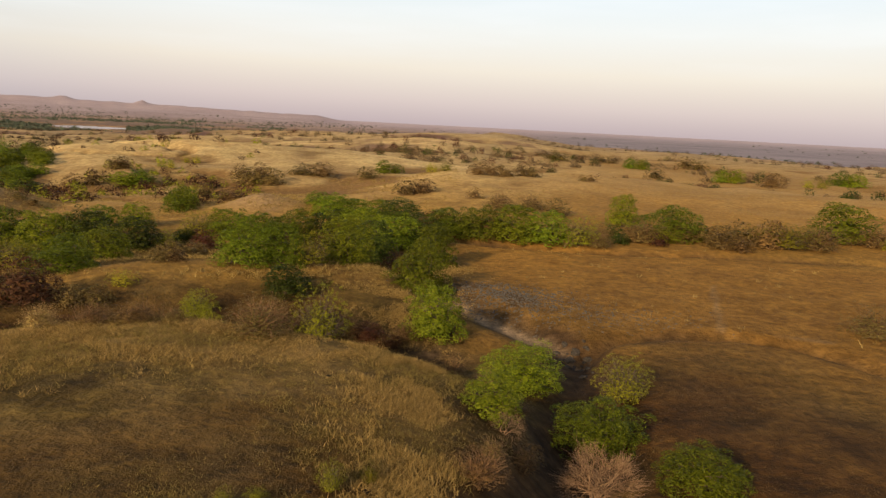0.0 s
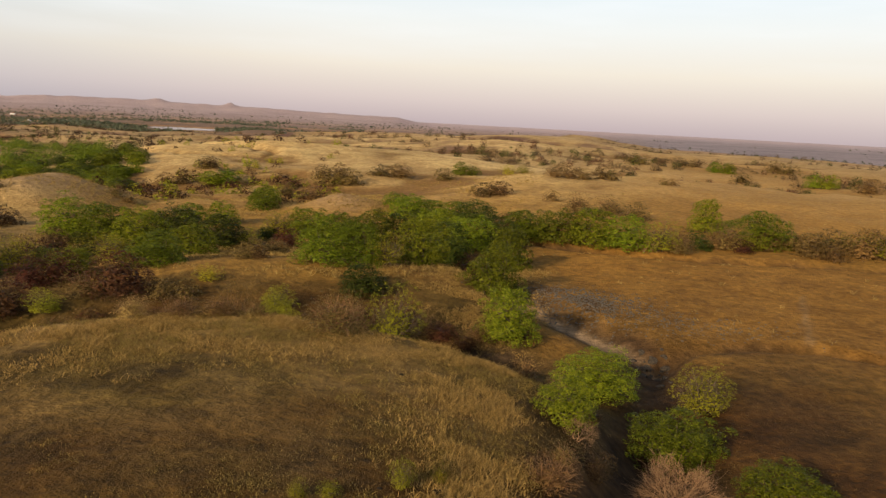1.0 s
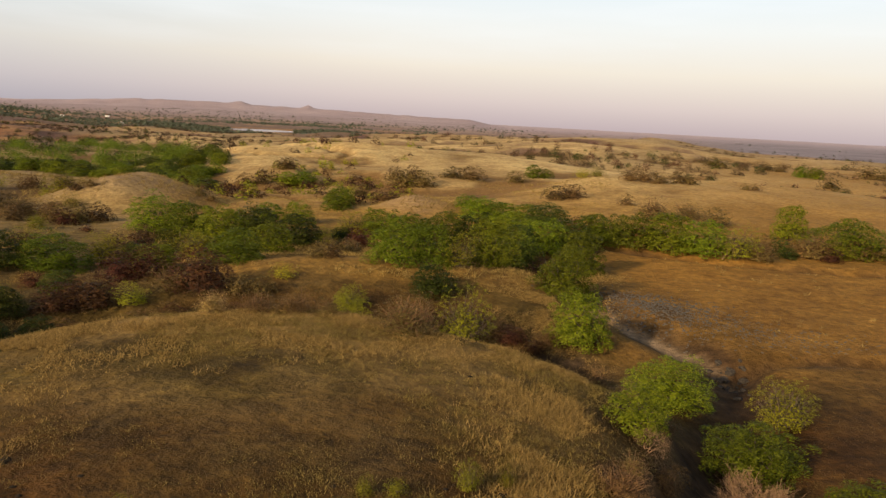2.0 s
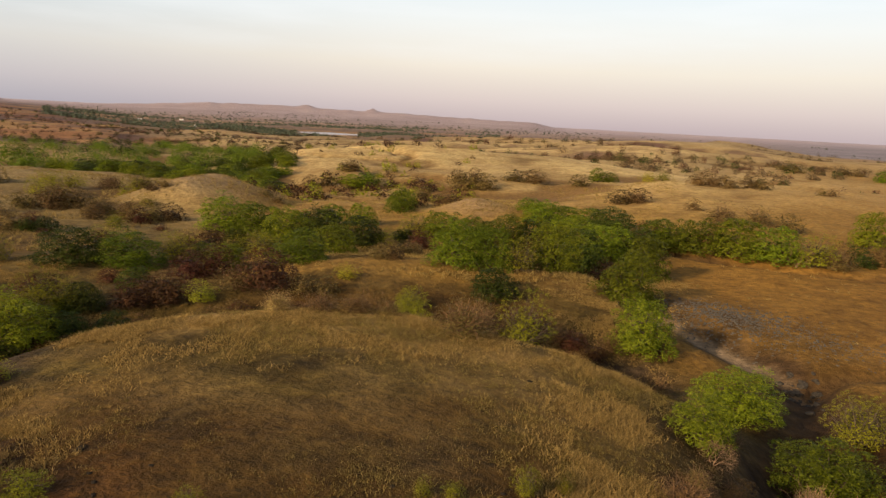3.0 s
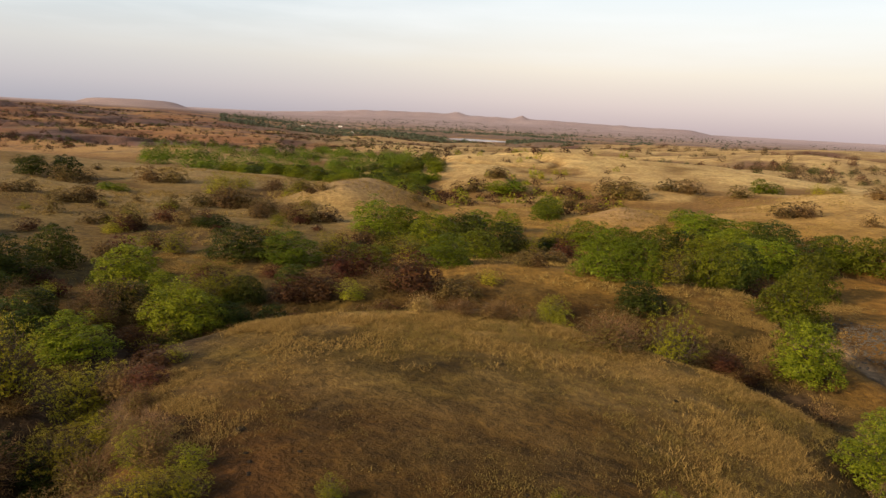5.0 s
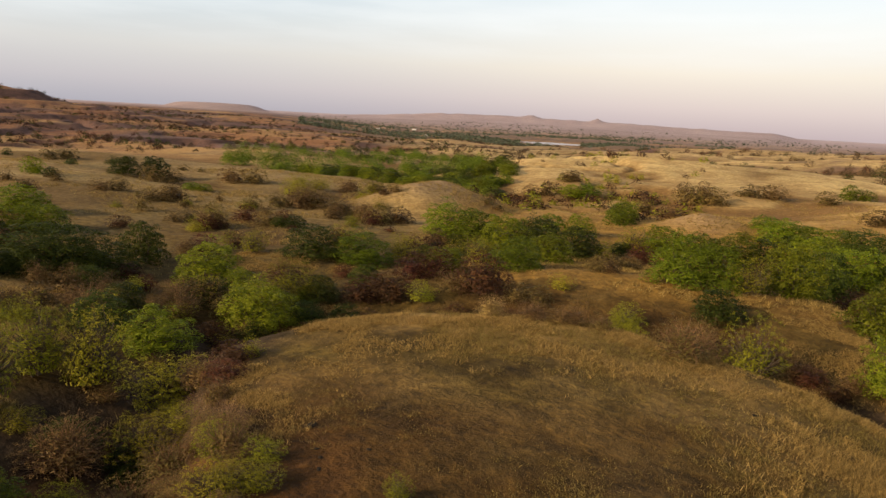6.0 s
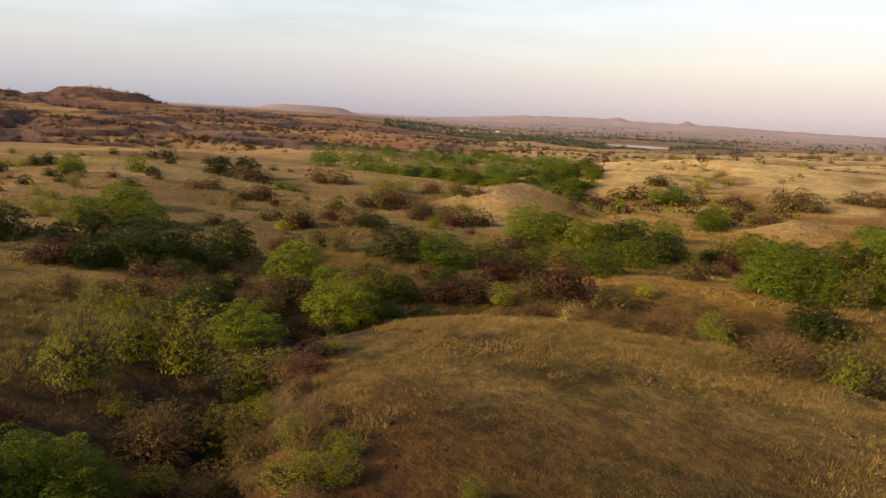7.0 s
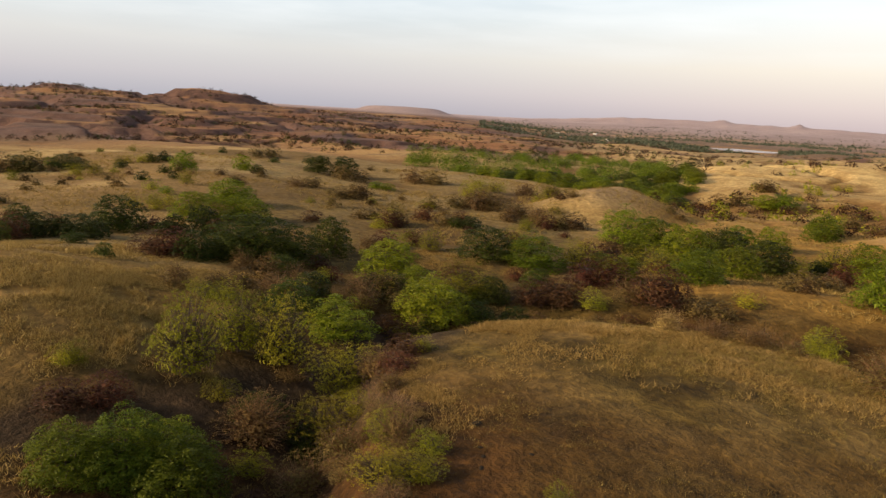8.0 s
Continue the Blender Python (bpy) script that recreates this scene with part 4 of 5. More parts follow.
HILLSIDE_BUSHES = [  # place, width, height, kind
    (-108.2, 39.4, 4.49, 3.15, "green"), (-92.5, 34.0, 3.08, 2.54, "olive"), (-122.9, 41.6, 2.72, 1.8, "dark"), (-123.4, 39.6, 2.72, 1.75, "dark"),
    (-123.3, 37.9, 3.25, 1.87, "olive"), (-124.4, 35.7, 3.25, 1.77, "olive"), (-124.3, 34.4, 3.25, 1.74, "olive"), (-123.7, 26.6, 6.92, 2.75, "dark"),
    (-124.6, 20.1, 6.92, 2.71, "dark"), (-123.4, 21.5, 5.98, 3.1, "brown"), (-123.3, 16.7, 5.98, 2.93, "brown"), (-108.6, 49.2, 3.72, 2.66, "green"),
    (-88.2, 28.2, 2.91, 1.57, "olive"), (-78.1, 26.8, 2.69, 2.06, "olive"), (-78.9, 25.3, 2.69, 1.94, "olive"), (-79.2, 51.3, 3.06, 1.85, "rust"),
    (-79.6, 49.8, 3.06, 1.58, "rust"), (-88.3, 50.6, 3.2, 1.71, "brown"), (-89.3, 48.6, 3.2, 1.53, "brown"), (-88.1, 63.5, 2.74, 1.14, "green"),
]
for spot in HILLSIDE_BUSHES:
    plant(*spot, "hillside bushes")
HILLSIDE_BUSHES_MORE = [  # place, width, height, kind
    (-89.6, 62.4, 2.74, 1.21, "green"), (-60.4, 45.0, 2.85, 1.76, "rust"), (-60.6, 43.9, 2.85, 1.83, "rust"), (-65.9, 45.7, 2.11, 1.32, "brown"),
    (-66.2, 44.0, 2.11, 1.32, "brown"), (-99.1, 65.6, 3.85, 2.15, "brown"), (-100.2, 63.0, 3.85, 2.62, "brown"), (-107.8, 68.1, 5.47, 3.89, "dark"),
    (-110.4, 64.3, 5.47, 3.26, "dark"), (-93.9, 77.7, 5.24, 2.55, "brown"), (-96.5, 75.1, 5.24, 2.7, "brown"), (-56.3, 52.1, 2.52, 1.57, "dark"),
    (-57.9, 51.4, 2.52, 1.32, "dark"), (-66.9, 66.3, 4.03, 2.25, "rust"), (-68.4, 64.4, 4.03, 2.62, "rust"), (-61.3, 65.2, 2.92, 1.73, "rust"),
    (-62.2, 64.5, 2.92, 1.97, "rust"), (-55.2, 64.9, 2.78, 1.62, "rust"), (-56.7, 63.7, 2.78, 2.05, "rust"), (-68.4, 79.2, 5.45, 2.84, "olive"),
]
for spot in HILLSIDE_BUSHES_MORE:
    plant(*spot, "hillside bushes")
HILLSIDE_BUSHES_MORE_MORE = [  # place, width, height, kind
    (-78.5, 74.9, 3.53, 2.69, "olive"), (-80.2, 73.2, 3.53, 2.8, "olive"), (-113.2, 28.0, 3.65, 2.4, "olive"), (-113.2, 25.4, 3.65, 2.44, "olive"),
    (-151.6, 75.7, 4.41, 2.91, "rust"), (-152.7, 72.8, 4.41, 2.48, "rust"), (-131.3, 77.2, 3.19, 1.84, "dark"), (-132.7, 75.0, 3.19, 1.73, "dark"),
]
for spot in HILLSIDE_BUSHES_MORE_MORE:
    plant(*spot, "hillside bushes")
FAR_SLOPE_BUSHES = [  # place, width, height, kind
    (-3.8, 114.3, 4.75, 2.31, "rust"), (-6.4, 113.5, 4.75, 2.27, "rust"), (4.5, 108.2, 2.64, 1.67, "rust"), (-11.3, 152.8, 4.14, 2.33, "green"),
    (-13.6, 152.0, 4.14, 3.06, "green"), (-33.5, 133.1, 6.42, 3.24, "rust"), (-37.2, 132.2, 6.42, 3.13, "rust"), (-37.0, 138.4, 4.46, 3.0, "rust"),
    (-39.8, 136.3, 4.46, 2.95, "rust"), (-25.5, 144.4, 6.13, 2.86, "rust"), (-29.5, 144.0, 6.13, 2.29, "rust"), (-36.9, 97.1, 4.96, 3.16, "green"),
    (-56.5, 129.3, 5.53, 3.03, "green"), (-59.1, 127.6, 5.53, 2.86, "green"), (-32.4, 105.6, 4.33, 2.07, "rust"), (27.6, 134.3, 2.16, 1.29, "brown"),
    (26.1, 134.7, 2.16, 1.24, "brown"), (70.2, 238.1, 6.46, 3.47, "rust"), (11.6, 139.1, 4.6, 2.18, "brown"), (8.7, 139.5, 4.6, 2.42, "brown"),
]
for spot in FAR_SLOPE_BUSHES:
    plant(*spot, "far slope bushes")
FAR_SLOPE_BUSHES_MORE = [  # place, width, height, kind
    (6.0, 138.2, 4.6, 2.26, "brown"), (17.3, 141.2, 3.72, 1.97, "brown"), (15.4, 141.7, 3.72, 2.3, "brown"), (-0.3, 142.4, 4.46, 2.28, "olive"),
    (-3.0, 142.9, 4.46, 2.58, "olive"), (-16.4, 145.2, 5.07, 2.53, "brown"), (103.4, 223.9, 8.55, 4.73, "rust"), (95.2, 232.4, 6.58, 4.84, "green"),
    (91.5, 234.8, 6.58, 4.57, "green"), (135.0, 232.3, 8.4, 4.98, "green"), (131.6, 235.5, 8.4, 5.19, "green"), (118.9, 223.3, 5.27, 4.06, "olive"),
    (115.5, 224.7, 5.27, 3.77, "olive"), (99.8, 280.7, 7.79, 4.24, "rust"), (94.9, 282.3, 7.79, 4.77, "rust"), (44.7, 279.0, 6.63, 3.06, "rust"),
    (40.9, 280.0, 6.63, 4.01, "rust"), (65.5, 281.3, 6.03, 2.9, "rust"), (61.7, 283.0, 6.03, 3.04, "rust"), (73.8, 267.4, 5.79, 4.28, "green"),
]
for spot in FAR_SLOPE_BUSHES_MORE:
    plant(*spot, "far slope bushes")
FAR_SLOPE_BUSHES_MORE_MORE = [  # place, width, height, kind
    (69.8, 269.5, 5.79, 4.43, "green"), (-55.6, 155.8, 3.02, 1.89, "olive"), (-57.3, 154.6, 3.02, 1.99, "olive"), (-56.4, 143.4, 2.82, 2.04, "olive"),
    (-58.2, 143.0, 2.82, 1.77, "olive"), (-63.2, 136.6, 4.71, 2.26, "rust"), (-64.1, 135.9, 4.71, 2.27, "rust"), (-62.8, 123.9, 3.64, 2.5, "rust"),
    (-65.3, 122.4, 3.64, 2.13, "rust"),
]
for spot in FAR_SLOPE_BUSHES_MORE_MORE:
    plant(*spot, "far slope bushes")
KNOLL_SPRIGS = [  # place, width, height, kind
    (-2.5, 16.2, 0.89, 0.88, "olive"), (-4.1, 15.2, 0.7, 0.52, "olive"), (-9.4, 12.1, 0.92, 0.7, "olive"), (-1.6, 17.0, 0.67, 0.58, "olive"),
    (-4.8, 14.9, 0.62, 0.61, "olive"),
]
for spot in KNOLL_SPRIGS:
    plant(*spot, "knoll sprigs")
DUNG = [(-4.01, 25.03, 0.31), (-14.26, 14.03, 0.43), (-12.51, 12.62, 0.23), (-11.69, 13.65, 0.23), (-12.1, 12.17, 0.19), (-1.6, 16.39, 0.4), (-3.02, 15.98, 0.21), (-12.97, 12.94, 0.23), (-5.62, 14.99, 0.24), (-12.04, 12.09, 0.19), (-14.24, 13.9, 0.42), (-4.0, 15.7, 0.21), (-4.06, 25.0, 0.31)]
HOUSES = [(-1136, 1461, 19, 9.0), (-1064, 1235, 21, 6.6), (-725, 965, -27, 5.8), (-1071, 1243, 1, 6.6)]


# ---- undergrowth ----
def undergrowth(line, number, spread, kinds, group, seed, size=(1.2, 2.6)):
    """Low bushes along a water course."""
    rng = np.random.RandomState(seed)
    pts = [at(*s) for s in line]
    for k in range(number):
        i = rng.randint(len(pts) - 1)
        p = pts[i] + (pts[i + 1] - pts[i]) * rng.rand() + rng.normal(0, spread, 2)
        w = rng.uniform(*size)
        plant(round(float(p[0]), 1), round(float(p[1]), 1), w, w * rng.uniform(0.45, 0.75), kinds[rng.randint(len(kinds))], group)


# dark kinds in hollow, thicket, grove and hedge stand in for shade
undergrowth([(44, 42), (50, 38), (56, 31), (62, 24)], 34, 2.2, ("brown", "olive", "rust", "dark", "brown"), "gully undergrowth", 41)
undergrowth([(36, 45), (44, 50), (54, 52), (64, 52)], 15, 2.6, ("dark", "dark", "brown", "rust", "brown"), "hollow undergrowth", 42, (1.6, 3.6))
undergrowth([(4, 40), (14, 40), (26, 41), (36, 43), (44, 41)], 56, 1.0, ("brown", "rust", "brown", "brown", "rust"), "ditch undergrowth", 43, (1.3, 2.5))
undergrowth([(-2, 34), (-6, 28), (-8, 22)], 12, 1.0, ("brown", "brown", "bare"), "stream undergrowth", 44, (0.9, 1.8))
undergrowth([(2, 62), (10, 68), (18, 74), (30, 68), (36, 62)], 22, 3.2, ("dark", "dark", "rust", "olive"), "grove undergrowth", 45, (2.0, 3.6))
undergrowth([(2, 79), (-10, 79), (-22, 86), (-34, 94)], 34, 1.6, ("dark", "brown", "olive", "brown", "rust"), "hedge undergrowth", 46, (2.2, 4.0))
undergrowth([(41, 60), (46, 70), (52, 62), (58, 76), (50, 88)], 22, 5.0, ("rust", "rust", "brown", "rust", "olive"), "spur undergrowth", 49, (1.6, 3.4))
undergrowth([(42, 47), (47, 48), (52, 46), (57, 42)], 8, 2.2, ("dark", "rust", "brown", "brown", "olive"), "dell undergrowth", 52, (2.0, 4.0))
undergrowth([(46, 44), (52, 44), (58, 44), (64, 44)], 16, 2.4, ("dark", "green", "olive", "brown"), "thicket undergrowth", 50, (1.8, 3.4))
undergrowth([(63, 62), (70, 66), (80, 66), (86, 62)], 24, 2.5, ("dark", "brown", "rust", "dark"), "slope undergrowth", 47, (1.6, 3.6))
undergrowth([(53.8, 25), (55, 19), (57, 14), (58, 11)], 44, 0.7, ("brown", "olive", "brown", "bare", "brown"), "flank undergrowth", 53, (1.0, 2.0))
undergrowth([(60, 92), (72, 110), (84, 100), (75, 150), (60, 150)], 60, 11.0, ("brown", "olive", "rust", "dark", "green", "brown"), "slope bushes", 54, (1.1, 2.8))
undergrowth([(40, 70), (48, 80), (56, 95), (42, 95)], 26, 5.0, ("rust", "brown", "rust", "olive"), "hillside undergrowth", 48, (1.5, 3.4))


# ---- far trees and scrub ----
def in_valley(rng, near, far):
    """A spot on the wooded valley floor."""
    while True:
        turn, reach = rng.uniform(30, 52.5), math.sqrt(rng.uniform(near ** 2, far ** 2))
        edge = (112 + (turn - 31) * 3.6 if turn > 31 else 140) + 16 * rng.rand()
        if reach < edge or grain(-turn * 8, reach, 26) < -0.9 or (turn < 32.5 and reach > 215) or (turn > 40 and reach > 265):
            continue
        return at(turn, reach)


def valley_trees():
    rng = np.random.RandomState(5)
    for _ in range(130):
        x, y = in_valley(rng, 112, 185)
        plant(float(x), float(y), rng.uniform(3.6, 6.4), rng.uniform(1.7, 3.2), ("green", "green", "green", "dark")[rng.randint(4)], "valley trees")


valley_trees()


def scatter(name, label, foliage, number, spots, seed, leaf_count=64):
    """One sheet of many small far bushes."""
    rng = np.random.RandomState(seed)
    x, y, wide = spots(rng, number)
    z = land(x, y)
    n = len(x)
    d = rng.normal(0, 1, (n, leaf_count, 3))
    d /= np.linalg.norm(d, axis=2, keepdims=True)
    d[..., 2] = np.abs(d[..., 2])
    rad = rng.uniform(0.55, 1.0, (n, leaf_count, 1))
    tall = rng.uniform(0.45, 0.75, (n, 1, 1))
    c = np.stack([x, y, z], -1)[:, None] + d * rad * wide[:, None, None] * np.concatenate([np.full((n, 1, 2), 0.5), tall], 2)
    v, f = leaves(rng, c.reshape(-1, 3), d.reshape(-1, 3) + np.array([0, 0, 0.3]), 1.0)
    c = np.repeat(c.reshape(-1, 3), 3, 0)
    v = c + (v - c) * np.repeat(wide, leaf_count * 3)[:, None] * (0.70 / math.sqrt(leaf_count) if leaf_count > 20 else 0.19)
    return tagged(new(name, mesh_of(name, v, f, foliage)), label, "scrub", kind="stuff")


def on_valley(rng, number):
    spots = np.array([in_valley(rng, 175, 300) for _ in range(number)])
    return spots[:, 0], spots[:, 1], rng.uniform(3.5, 6.5, number)


def on_heath(rng, number):
    x, y, w = [], [], []
    while len(x) < number:
        turn, reach = rng.uniform(26, 86), math.exp(rng.uniform(math.log(255), math.log(1100)))
        p = at(turn, reach)
        if turn < 50 and rng.rand() > 0.75:
            continue
        if grain(p[0], p[1], 45) + 0.6 * grain(p[0], p[1], 15) > rng.uniform(-0.5, 0.9):
            x.append(p[0]), y.append(p[1]), w.append(rng.uniform(0.8, 2.5) * (1 + reach / 700))
    return np.array(x), np.array(y), np.array(w)


def on_hills(rng, number):
    x, y, w = [], [], []
    while len(x) < number:
        turn, reach = rng.uniform(-38, 27), math.exp(rng.uniform(math.log(200), math.log(900)))
        p = at(turn, reach)
        if turn > 6 and rng.rand() > (0.25 if reach < 260 else 0.6):
            continue
        ring = np.array([p[0] + 14, p[0] - 14, p[0], p[0], p[0]]), np.array([p[1], p[1], p[1] + 14, p[1] - 14, p[1]])
        level = land(*ring)
        if grain(p[0], p[1], 40) + 1.2 * (level[:4].mean() - level[4]) > rng.uniform(0.1, 1.0) - 0.2 * (225 < reach < 310):
            x.append(p[0]), y.append(p[1]), w.append(rng.uniform(1.0, 4.0) * (1 + reach / 1200))
    return np.array(x), np.array(y), np.array(w)


def on_slopes(rng, number):
    x, y, w = [], [], []
    while len(x) < number:
        turn, reach = rng.uniform(15, 33), rng.uniform(100, 220)
        p = at(turn, reach)
        if grain(p[0], p[1], 18) > rng.uniform(-0.2, 0.9):
            x.append(p[0]), y.append(p[1]), w.append(rng.uniform(1.2, 3.4))
    return np.array(x), np.array(y), np.array(w)


def on_plain(rng, number):
    x, y, w = [], [], []
    while len(x) < number:
        turn, reach = rng.uniform(-36, 46), math.exp(rng.uniform(math.log(900), math.log(3200)))
        p = at(turn, reach)
        if abs(turn - LAKE[0]) < 2.4 and abs(reach - LAKE[1]) < 170 or turn < 4 and rng.rand() < 0.85:
            continue
        if grain(p[0], p[1] * 0.4, 160) > rng.uniform(-0.3, 0.8):
            x.append(p[0]), y.append(p[1]), w.append(rng.uniform(4, 11))
    return np.array(x), np.array(y), np.array(w)


def by_lake(rng, number):
    x, y, w = [], [], []
    while len(x) < number:
        turn, reach = rng.uniform(13, 47), math.exp(rng.uniform(math.log(850), math.log(2300)))
        p = at(turn, reach)
        if abs(turn - LAKE[0]) < 2.4 and -340 < reach - LAKE[1] < 110:
            continue
        if grain(turn * 6, reach * 0.25, 30) + 0.4 * grain(p[0], p[1], 60) > rng.uniform(-0.1, 0.7):
            x.append(p[0]), y.append(p[1]), w.append(rng.uniform(5, 11))
    return np.array(x), np.array(y), np.array(w)


scatter("valley_wood", "fresh green crowns of the far valley wood", LEAF["wood"], 170, on_valley, 11, 380)
scatter("valley_thicket", "dark green crowns of the far valley wood", LEAF["dark"], 36, on_valley, 12, 380)
scatter("heath_scrub", "dense reddish-brown scrub on the far heath", LEAF["scrub"], 2400, on_heath, 1)
scatter("heath_brush", "withered brown brush on the far heath", LEAF["rust"], 1100, on_heath, 2)
scatter("heath_thicket", "dark green thickets on the far heath", LEAF["dark"], 800, on_heath, 3)
scatter("hill_scrub", "rusty scrub dotted over golden hills", LEAF["scrub"], 900, on_hills, 4, 130)
scatter("hill_thicket", "dull brown bushes dotted over golden hills", LEAF["rust"], 160, on_hills, 5, 130)
scatter("hill_brush", "dark olive bushes dotted over golden hills", LEAF["dark"], 260, on_hills, 6, 130)
scatter("slope_scrub", "brown scrub in worn rills of a slope", LEAF["rust"], 130, on_slopes, 7)
scatter("slope_brush", "olive bushes in worn rills of a slope", LEAF["olive"], 80, on_slopes, 8)
# both rows of far trees carry haze in their leaf colour
scatter("plain_trees", "dark rows of far trees on the plain", LEAF["hazed"], 1700, on_plain, 9, 12)
scatter("lake_trees", "green rows of trees round the far lake", LEAF["hazed"], 2300, by_lake, 10, 14)


# ---- dry grass ----
def grass(name, label, number, seed, weight, tall, foliage, blades=7, inner=11.0, outer=62.0, turns=(-38, 88)):
    rng = np.random.RandomState(seed)
    reach = np.sqrt(rng.uniform(inner ** 2, outer ** 2, number * 40))
    keep = rng.rand(number * 40) < (inner / reach) ** 0.7
    reach = reach[keep]
    turn = rng.uniform(*turns, len(reach))
    x, y = -np.sin(np.radians(turn)) * reach, np.cos(np.radians(turn)) * reach
    keep = rng.rand(len(x)) < weight(x, y, reach, turn)
    x, y = x[keep][:number], y[keep][:number]
    z, n = land(x, y), len(x)
    foot = np.stack([x, y, z], -1)[:, None] + rng.normal(0, 0.10, (n, blades, 3)) * np.array([1, 1, 0])
    size = (tall * rng.uniform(0.5, 1.3, n) * (0.75 + 0.5 * (grain(x, y, 4) > 0.1)))[:, None, None]
    tip = foot + (rng.normal(0, 0.85, (n, blades, 3)) * np.array([1, 1, 0]) + np.array([0, 0, 1])) * size * rng.uniform(0.6, 1.15, (n, blades, 1))
    foot, tip = foot.reshape(-1, 3) - np.array([0, 0, 0.03]), tip.reshape(-1, 3)
    a = rng.uniform(0, math.pi, len(foot))
    side = np.stack([np.cos(a), np.sin(a), 0 * a], -1) * rng.uniform(0.05, 0.11, (len(foot), 1)) * tall
    v = np.stack([foot - side, foot + side, tip], 1).reshape(-1, 3)
    return tagged(new(name, mesh_of(name, v, np.arange(len(v)).reshape(-1, 3), foliage)), label, "grass", kind="stuff")


def on_turf(x, y, r, turn):
    bare = np.minimum(np.minimum(near_line(x, y, GULLY) / 2.4, near_line(x, y, STREAM) / 3.0), np.minimum(near_line(x, y, DELL), near_line(x, y, FLANK)) / 3.0)
    return np.clip(0.30 + 0.45 * grain(x, y, 5) + 0.25 * grain(x, y, 1.6), 0.05, 1) * ease(bare, 0.4, 1.0)


def on_rims(x, y, r, turn):
    rim = 1.8 * np.exp(-((turn - 49) / 4.0) ** 2) * ease(r, 18, 24) + 0.8 * np.exp(-((turn - 2) / 4.5) ** 2) + np.exp(-((r - 30.5) / 3.0) ** 2)
    rim = np.where((turn > 53) | (turn < -3), 0.0, rim)
    return np.clip(rim * ease(grain(x, y, 2.2) + 0.5 * grain(x, y, 0.9), -0.2, 0.7), 0.0, 1)


def on_knoll(x, y, r, turn):
    keep = (1 - ease(r, 30, 35)) * ((turn < 53) & (turn > -3.5))
    return np.clip(keep * ease(1.1 * grain(x, y, 4.5) + 0.7 * grain(x, y, 0.8) + 1.0 * ease(r, 13, 29) - 0.6, -0.3, 1.2), 0, 1)


def on_flats(x, y, r, turn):
    return np.clip(ease(grain(x, y, 9) + 0.6 * grain(x, y, 3), -0.3, 0.9) * np.where(turn < -1, 0.06, 1.0), 0, 1)


grass("turf", "short brown dry grass over the knolls", 25000, 31, on_turf, 0.10, LEAF["hay"])
grass("tussocks", "low pale tussocks of dry grass dotted over the knoll", 8000, 35, on_knoll, 0.10, LEAF["tussock"], 10, 8.0, 36.0, (-6, 58))
grass("dry_grass", "straw-coloured grass tufts along the rims of the knolls", 24000, 32, on_rims, 0.145, LEAF["straw"], 10)
def on_meadow(x, y, r, turn):
    keep = ease(turn, 59, 66) * (1 - ease(r, 50, 62)) * ease(r, 20, 27) * ease(near_line(x, y, DELL), 1.4, 3.0)
    return np.clip(keep * ease(grain(x, y, 2.4) + 0.6 * grain(x, y, 0.9), -0.25, 0.6), 0, 1)


grass("meadow_grass", "tall pale straw tufts on a dry knoll beyond the gully", 14000, 34, on_meadow, 0.21, LEAF["straw"], 8, 20.0, 62.0, (57, 90))
grass("far_grass", "tussocks of dry straw on the flats beyond", 20000, 33, on_flats, 0.30, LEAF["straw"], 7, 48.0, 150.0)


# ---- water, houses, stones ----
def lake_sheet():
    m, t, s = nodes_of("still_water", 0.08)
    s.inputs["Base Color"].default_value = (0.05, 0.07, 0.07, 1)
    s.inputs["Specular IOR Level"].default_value = 0.5
    c, a = at(LAKE[0], LAKE[1]), radians(LAKE[0])
    verts = []
    for k in range(64):
        b = 2 * math.pi * k / 64
        u, v = math.cos(b) * LAKE[2] * (1 + 0.06 * math.sin(5 * b)), math.sin(b) * LAKE[3] * 0.6 * (1 + 0.1 * math.sin(3 * b + 1))
        verts.append((c[0] + u * math.cos(a) - v * math.sin(a), c[1] + u * math.sin(a) + v * math.cos(a), EYE_HEIGHT + LAKE_LEVEL + 0.25))
    bm = bmesh.new()
    bm.faces.new([bm.verts.new(v) for v in verts])
    me = bpy.data.meshes.new("lake")
    bm.to_mesh(me)
    bm.free()
    me.materials.append(m)
    tagged(new("water", me), "pale still water of a far lake", "water", kind="structure")


lake_sheet()


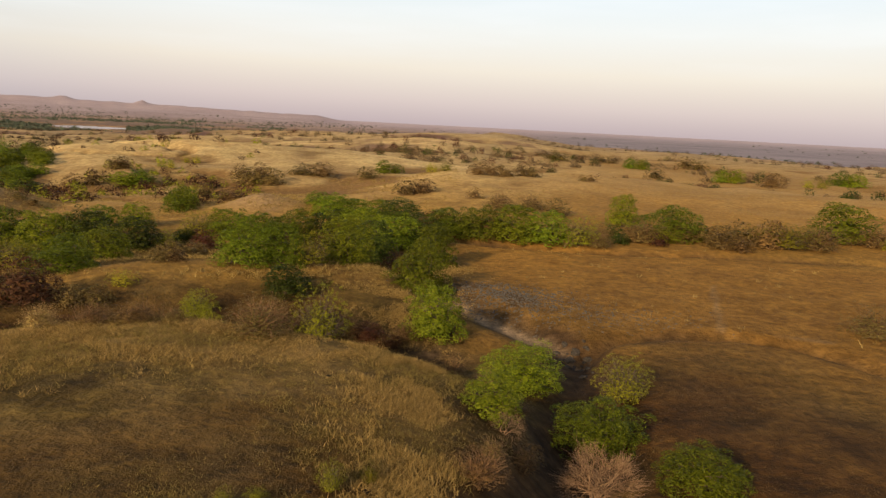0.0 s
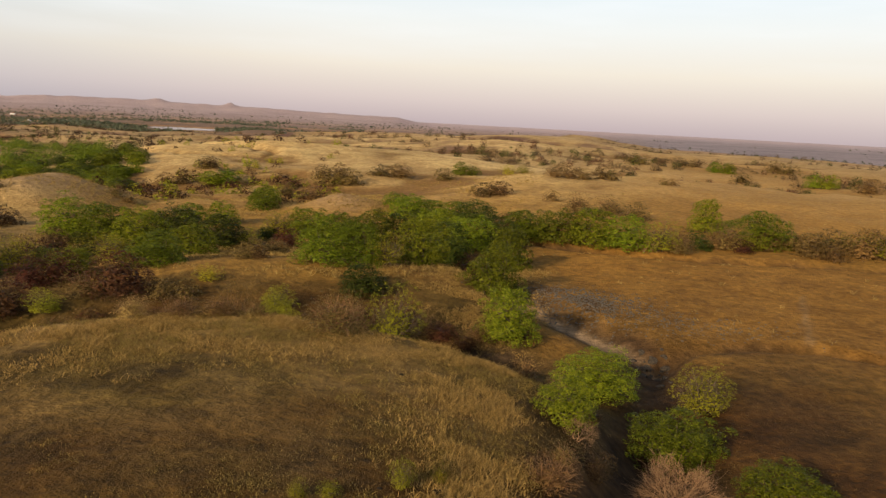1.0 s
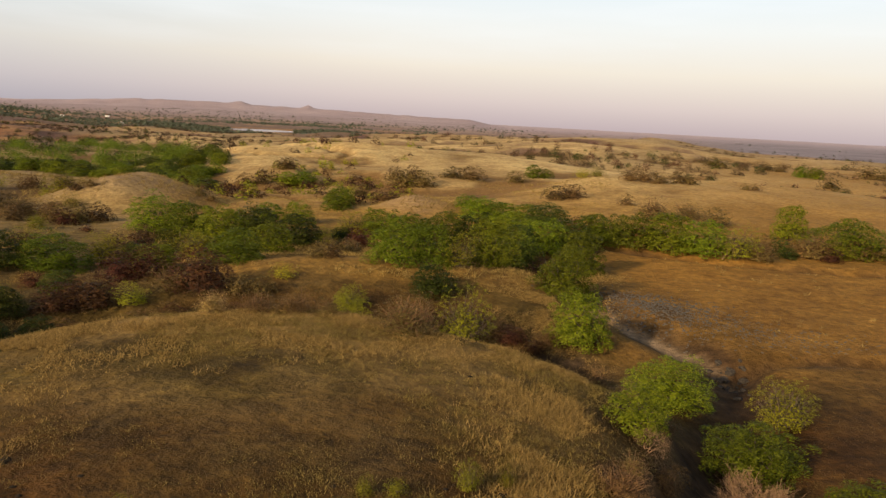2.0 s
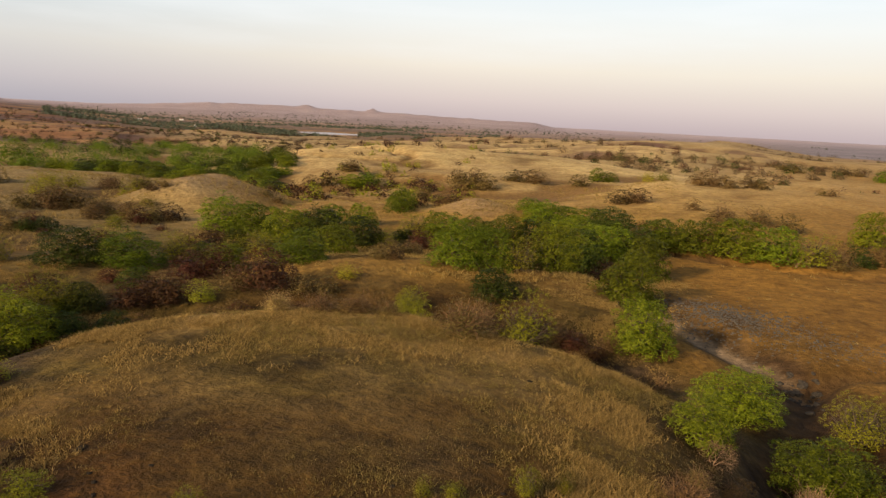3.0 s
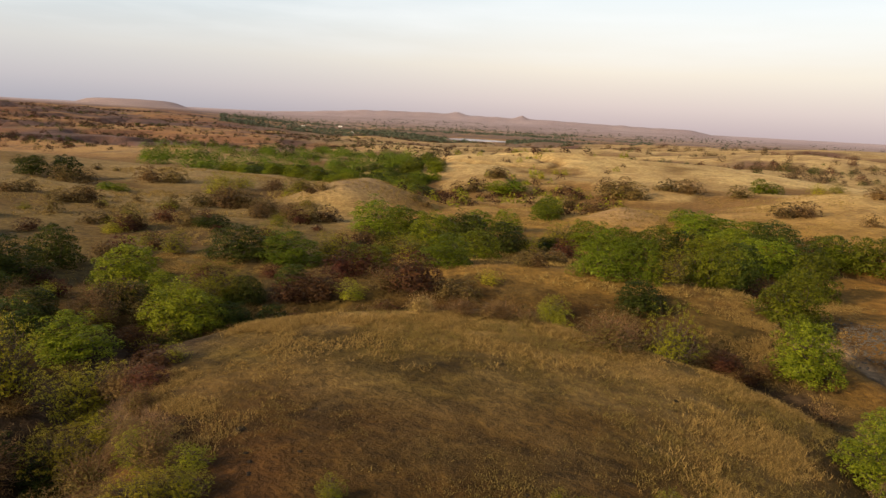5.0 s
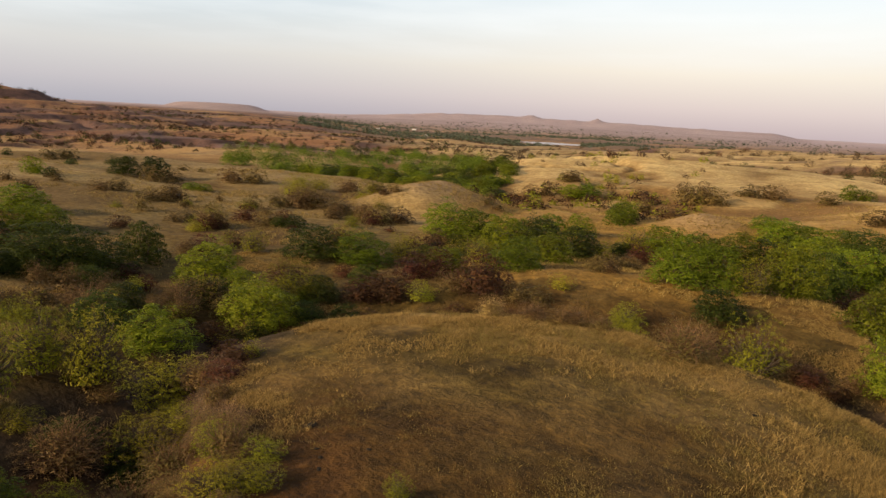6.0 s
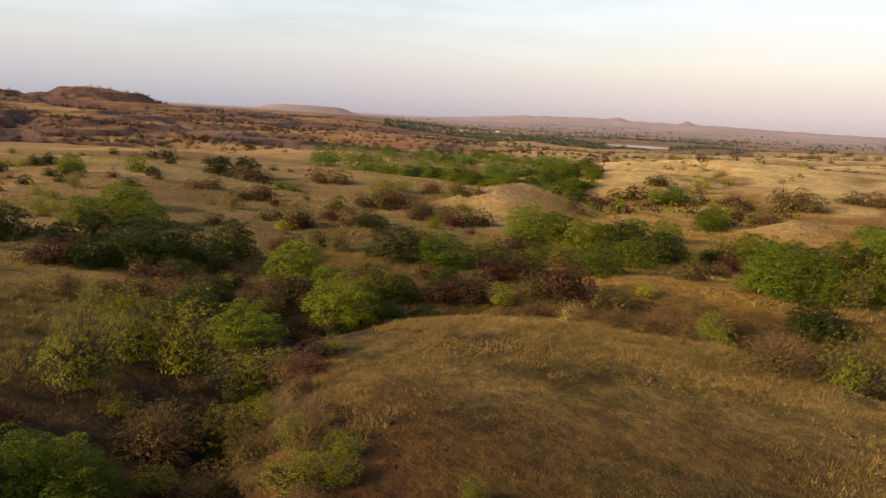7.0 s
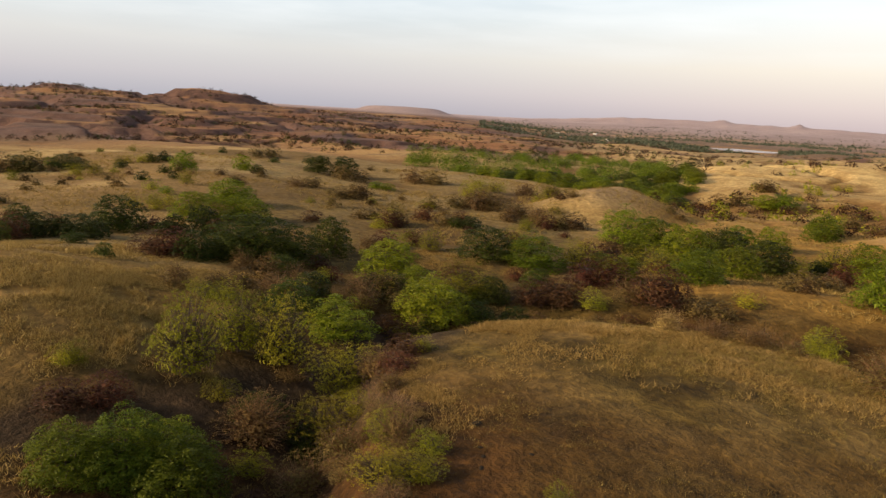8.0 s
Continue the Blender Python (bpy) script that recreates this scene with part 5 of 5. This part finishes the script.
def stones(name, label, number, seed, centre, spread, size, singly, rock=STONE):
    """Broken stones lying on the ground."""
    rng = np.random.RandomState(seed)
    made = []
    for k in range(number):
        p = at(*centre) + rng.normal(0, 1, 2) * spread
        w = size * rng.uniform(0.5, 1.5)
        bm = bmesh.new()
        bmesh.ops.create_icosphere(bm, subdivisions=1, radius=0.5)
        for v in bm.verts:
            v.co = Vector(v.co) * rng.uniform(0.75, 1.2)
        turn_ = Euler((rng.uniform(-0.3, 0.3), rng.uniform(-0.3, 0.3), rng.uniform(0, 6.28))).to_matrix()
        for v in bm.verts:
            v.co = turn_ @ Vector((v.co.x * w * 1.2, v.co.y * w, v.co.z * w * 0.6))
        z = float(land(p[:1], p[1:])[0]) - 0.04 * w
        if singly:
            me = bpy.data.meshes.new(name)
            bm.to_mesh(me)
            me.materials.append(rock)
            ob = tagged(new(name, me), label, "stone", group=singly)
            ob.location = (p[0], p[1], z)
        else:
            made.append(([tuple(v.co + Vector((p[0], p[1], z))) for v in bm.verts], [[v.index for v in f.verts] for f in bm.faces]))
        bm.free()
    if made:
        tagged(new(name, mesh_of(name, *join(made), rock)), label, "stones", kind="stuff")


stones("boulder", "dark basalt boulder in the dry stream bed", 34, 51, (-11.5, 40.8), np.array([0.7, 0.9]), 0.44, "stream boulders")
stones("rubble", "grey broken stones strewn over the field edge", 1300, 52, (-5.2, 50.3), np.array([2.7, 2.0]), 0.16, "", RUBBLE)
stones("gravel", "small stones strewn over bare soil", 500, 53, (-13, 47.5), np.array([3.8, 1.6]), 0.13, "", RUBBLE)


def dung_pats():
    rng = np.random.RandomState(61)
    m, t, s = nodes_of("dark_dung", 0.95)
    t.links.new(ramp(t, noise_node(t, 0.1, 3), ((0.3, (0.012, 0.009, 0.007)), (0.7, (0.05, 0.035, 0.022)))), s.inputs["Base Color"])
    for x, y, w in DUNG:
        w *= 0.72
        bm = bmesh.new()
        bmesh.ops.create_icosphere(bm, subdivisions=2, radius=0.5)
        for v in bm.verts:
            k = 1 + 0.25 * noise.noise(Vector(v.co) * 3 + Vector((x, y, 0)))
            v.co = Vector((v.co.x * w * k, v.co.y * w * 0.8 * k, max(v.co.z, -0.1) * w * 0.35 * k))
        me = bpy.data.meshes.new("dung_pat")
        bm.to_mesh(me)
        bm.free()
        me.materials.append(m)
        ob = tagged(new("dung_pat", me), "dark dried dung pat on the knoll", "dung", group="dung pats on the knoll")
        ob.location, ob.rotation_euler = (x, y, float(land(np.array([x]), np.array([y]))[0]) + 0.01), (0, 0, rng.uniform(0, 6.28))


dung_pats()


def farmhouse(x, y, turn, wide):
    white, t, s = nodes_of("limewash", 0.9)
    t.links.new(ramp(t, noise_node(t, 1.5, 4), ((0.3, (0.72, 0.70, 0.66)), (0.7, (0.84, 0.82, 0.78)))), s.inputs["Base Color"])
    red = bark_material("clay_roof", (0.16, 0.07, 0.045), (0.30, 0.14, 0.09))
    house = tagged(new("farmhouse"), "small whitewashed farmhouse with a low clay roof on the plain", "house", group="farmhouses")
    house.matrix_basis = pose(x, y, float(land(np.array([x]), np.array([y]))[0]), 0, 0, turn)
    a, b, h = wide / 2, wide * 0.35, wide * 0.42
    part("wall", mesh_of("wall", [(-a, -b, -1), (a, -b, -1), (a, b, -1), (-a, b, -1), (-a, -b, h), (a, -b, h), (a, b, h), (-a, b, h)],
                         [(0, 1, 5, 4), (1, 2, 6, 5), (2, 3, 7, 6), (3, 0, 4, 7)], white), house)
    o = 0.4
    part("roof", mesh_of("roof", [(-a - o, -b - o, h - 0.1), (a + o, -b - o, h - 0.1), (a + o, 0, h + b * 0.5), (-a - o, 0, h + b * 0.5), (a + o, b + o, h - 0.1), (-a - o, b + o, h - 0.1)],
                         [(0, 1, 2, 3), (3, 2, 4, 5)], red), house)


for spot in HOUSES:
    farmhouse(*spot)
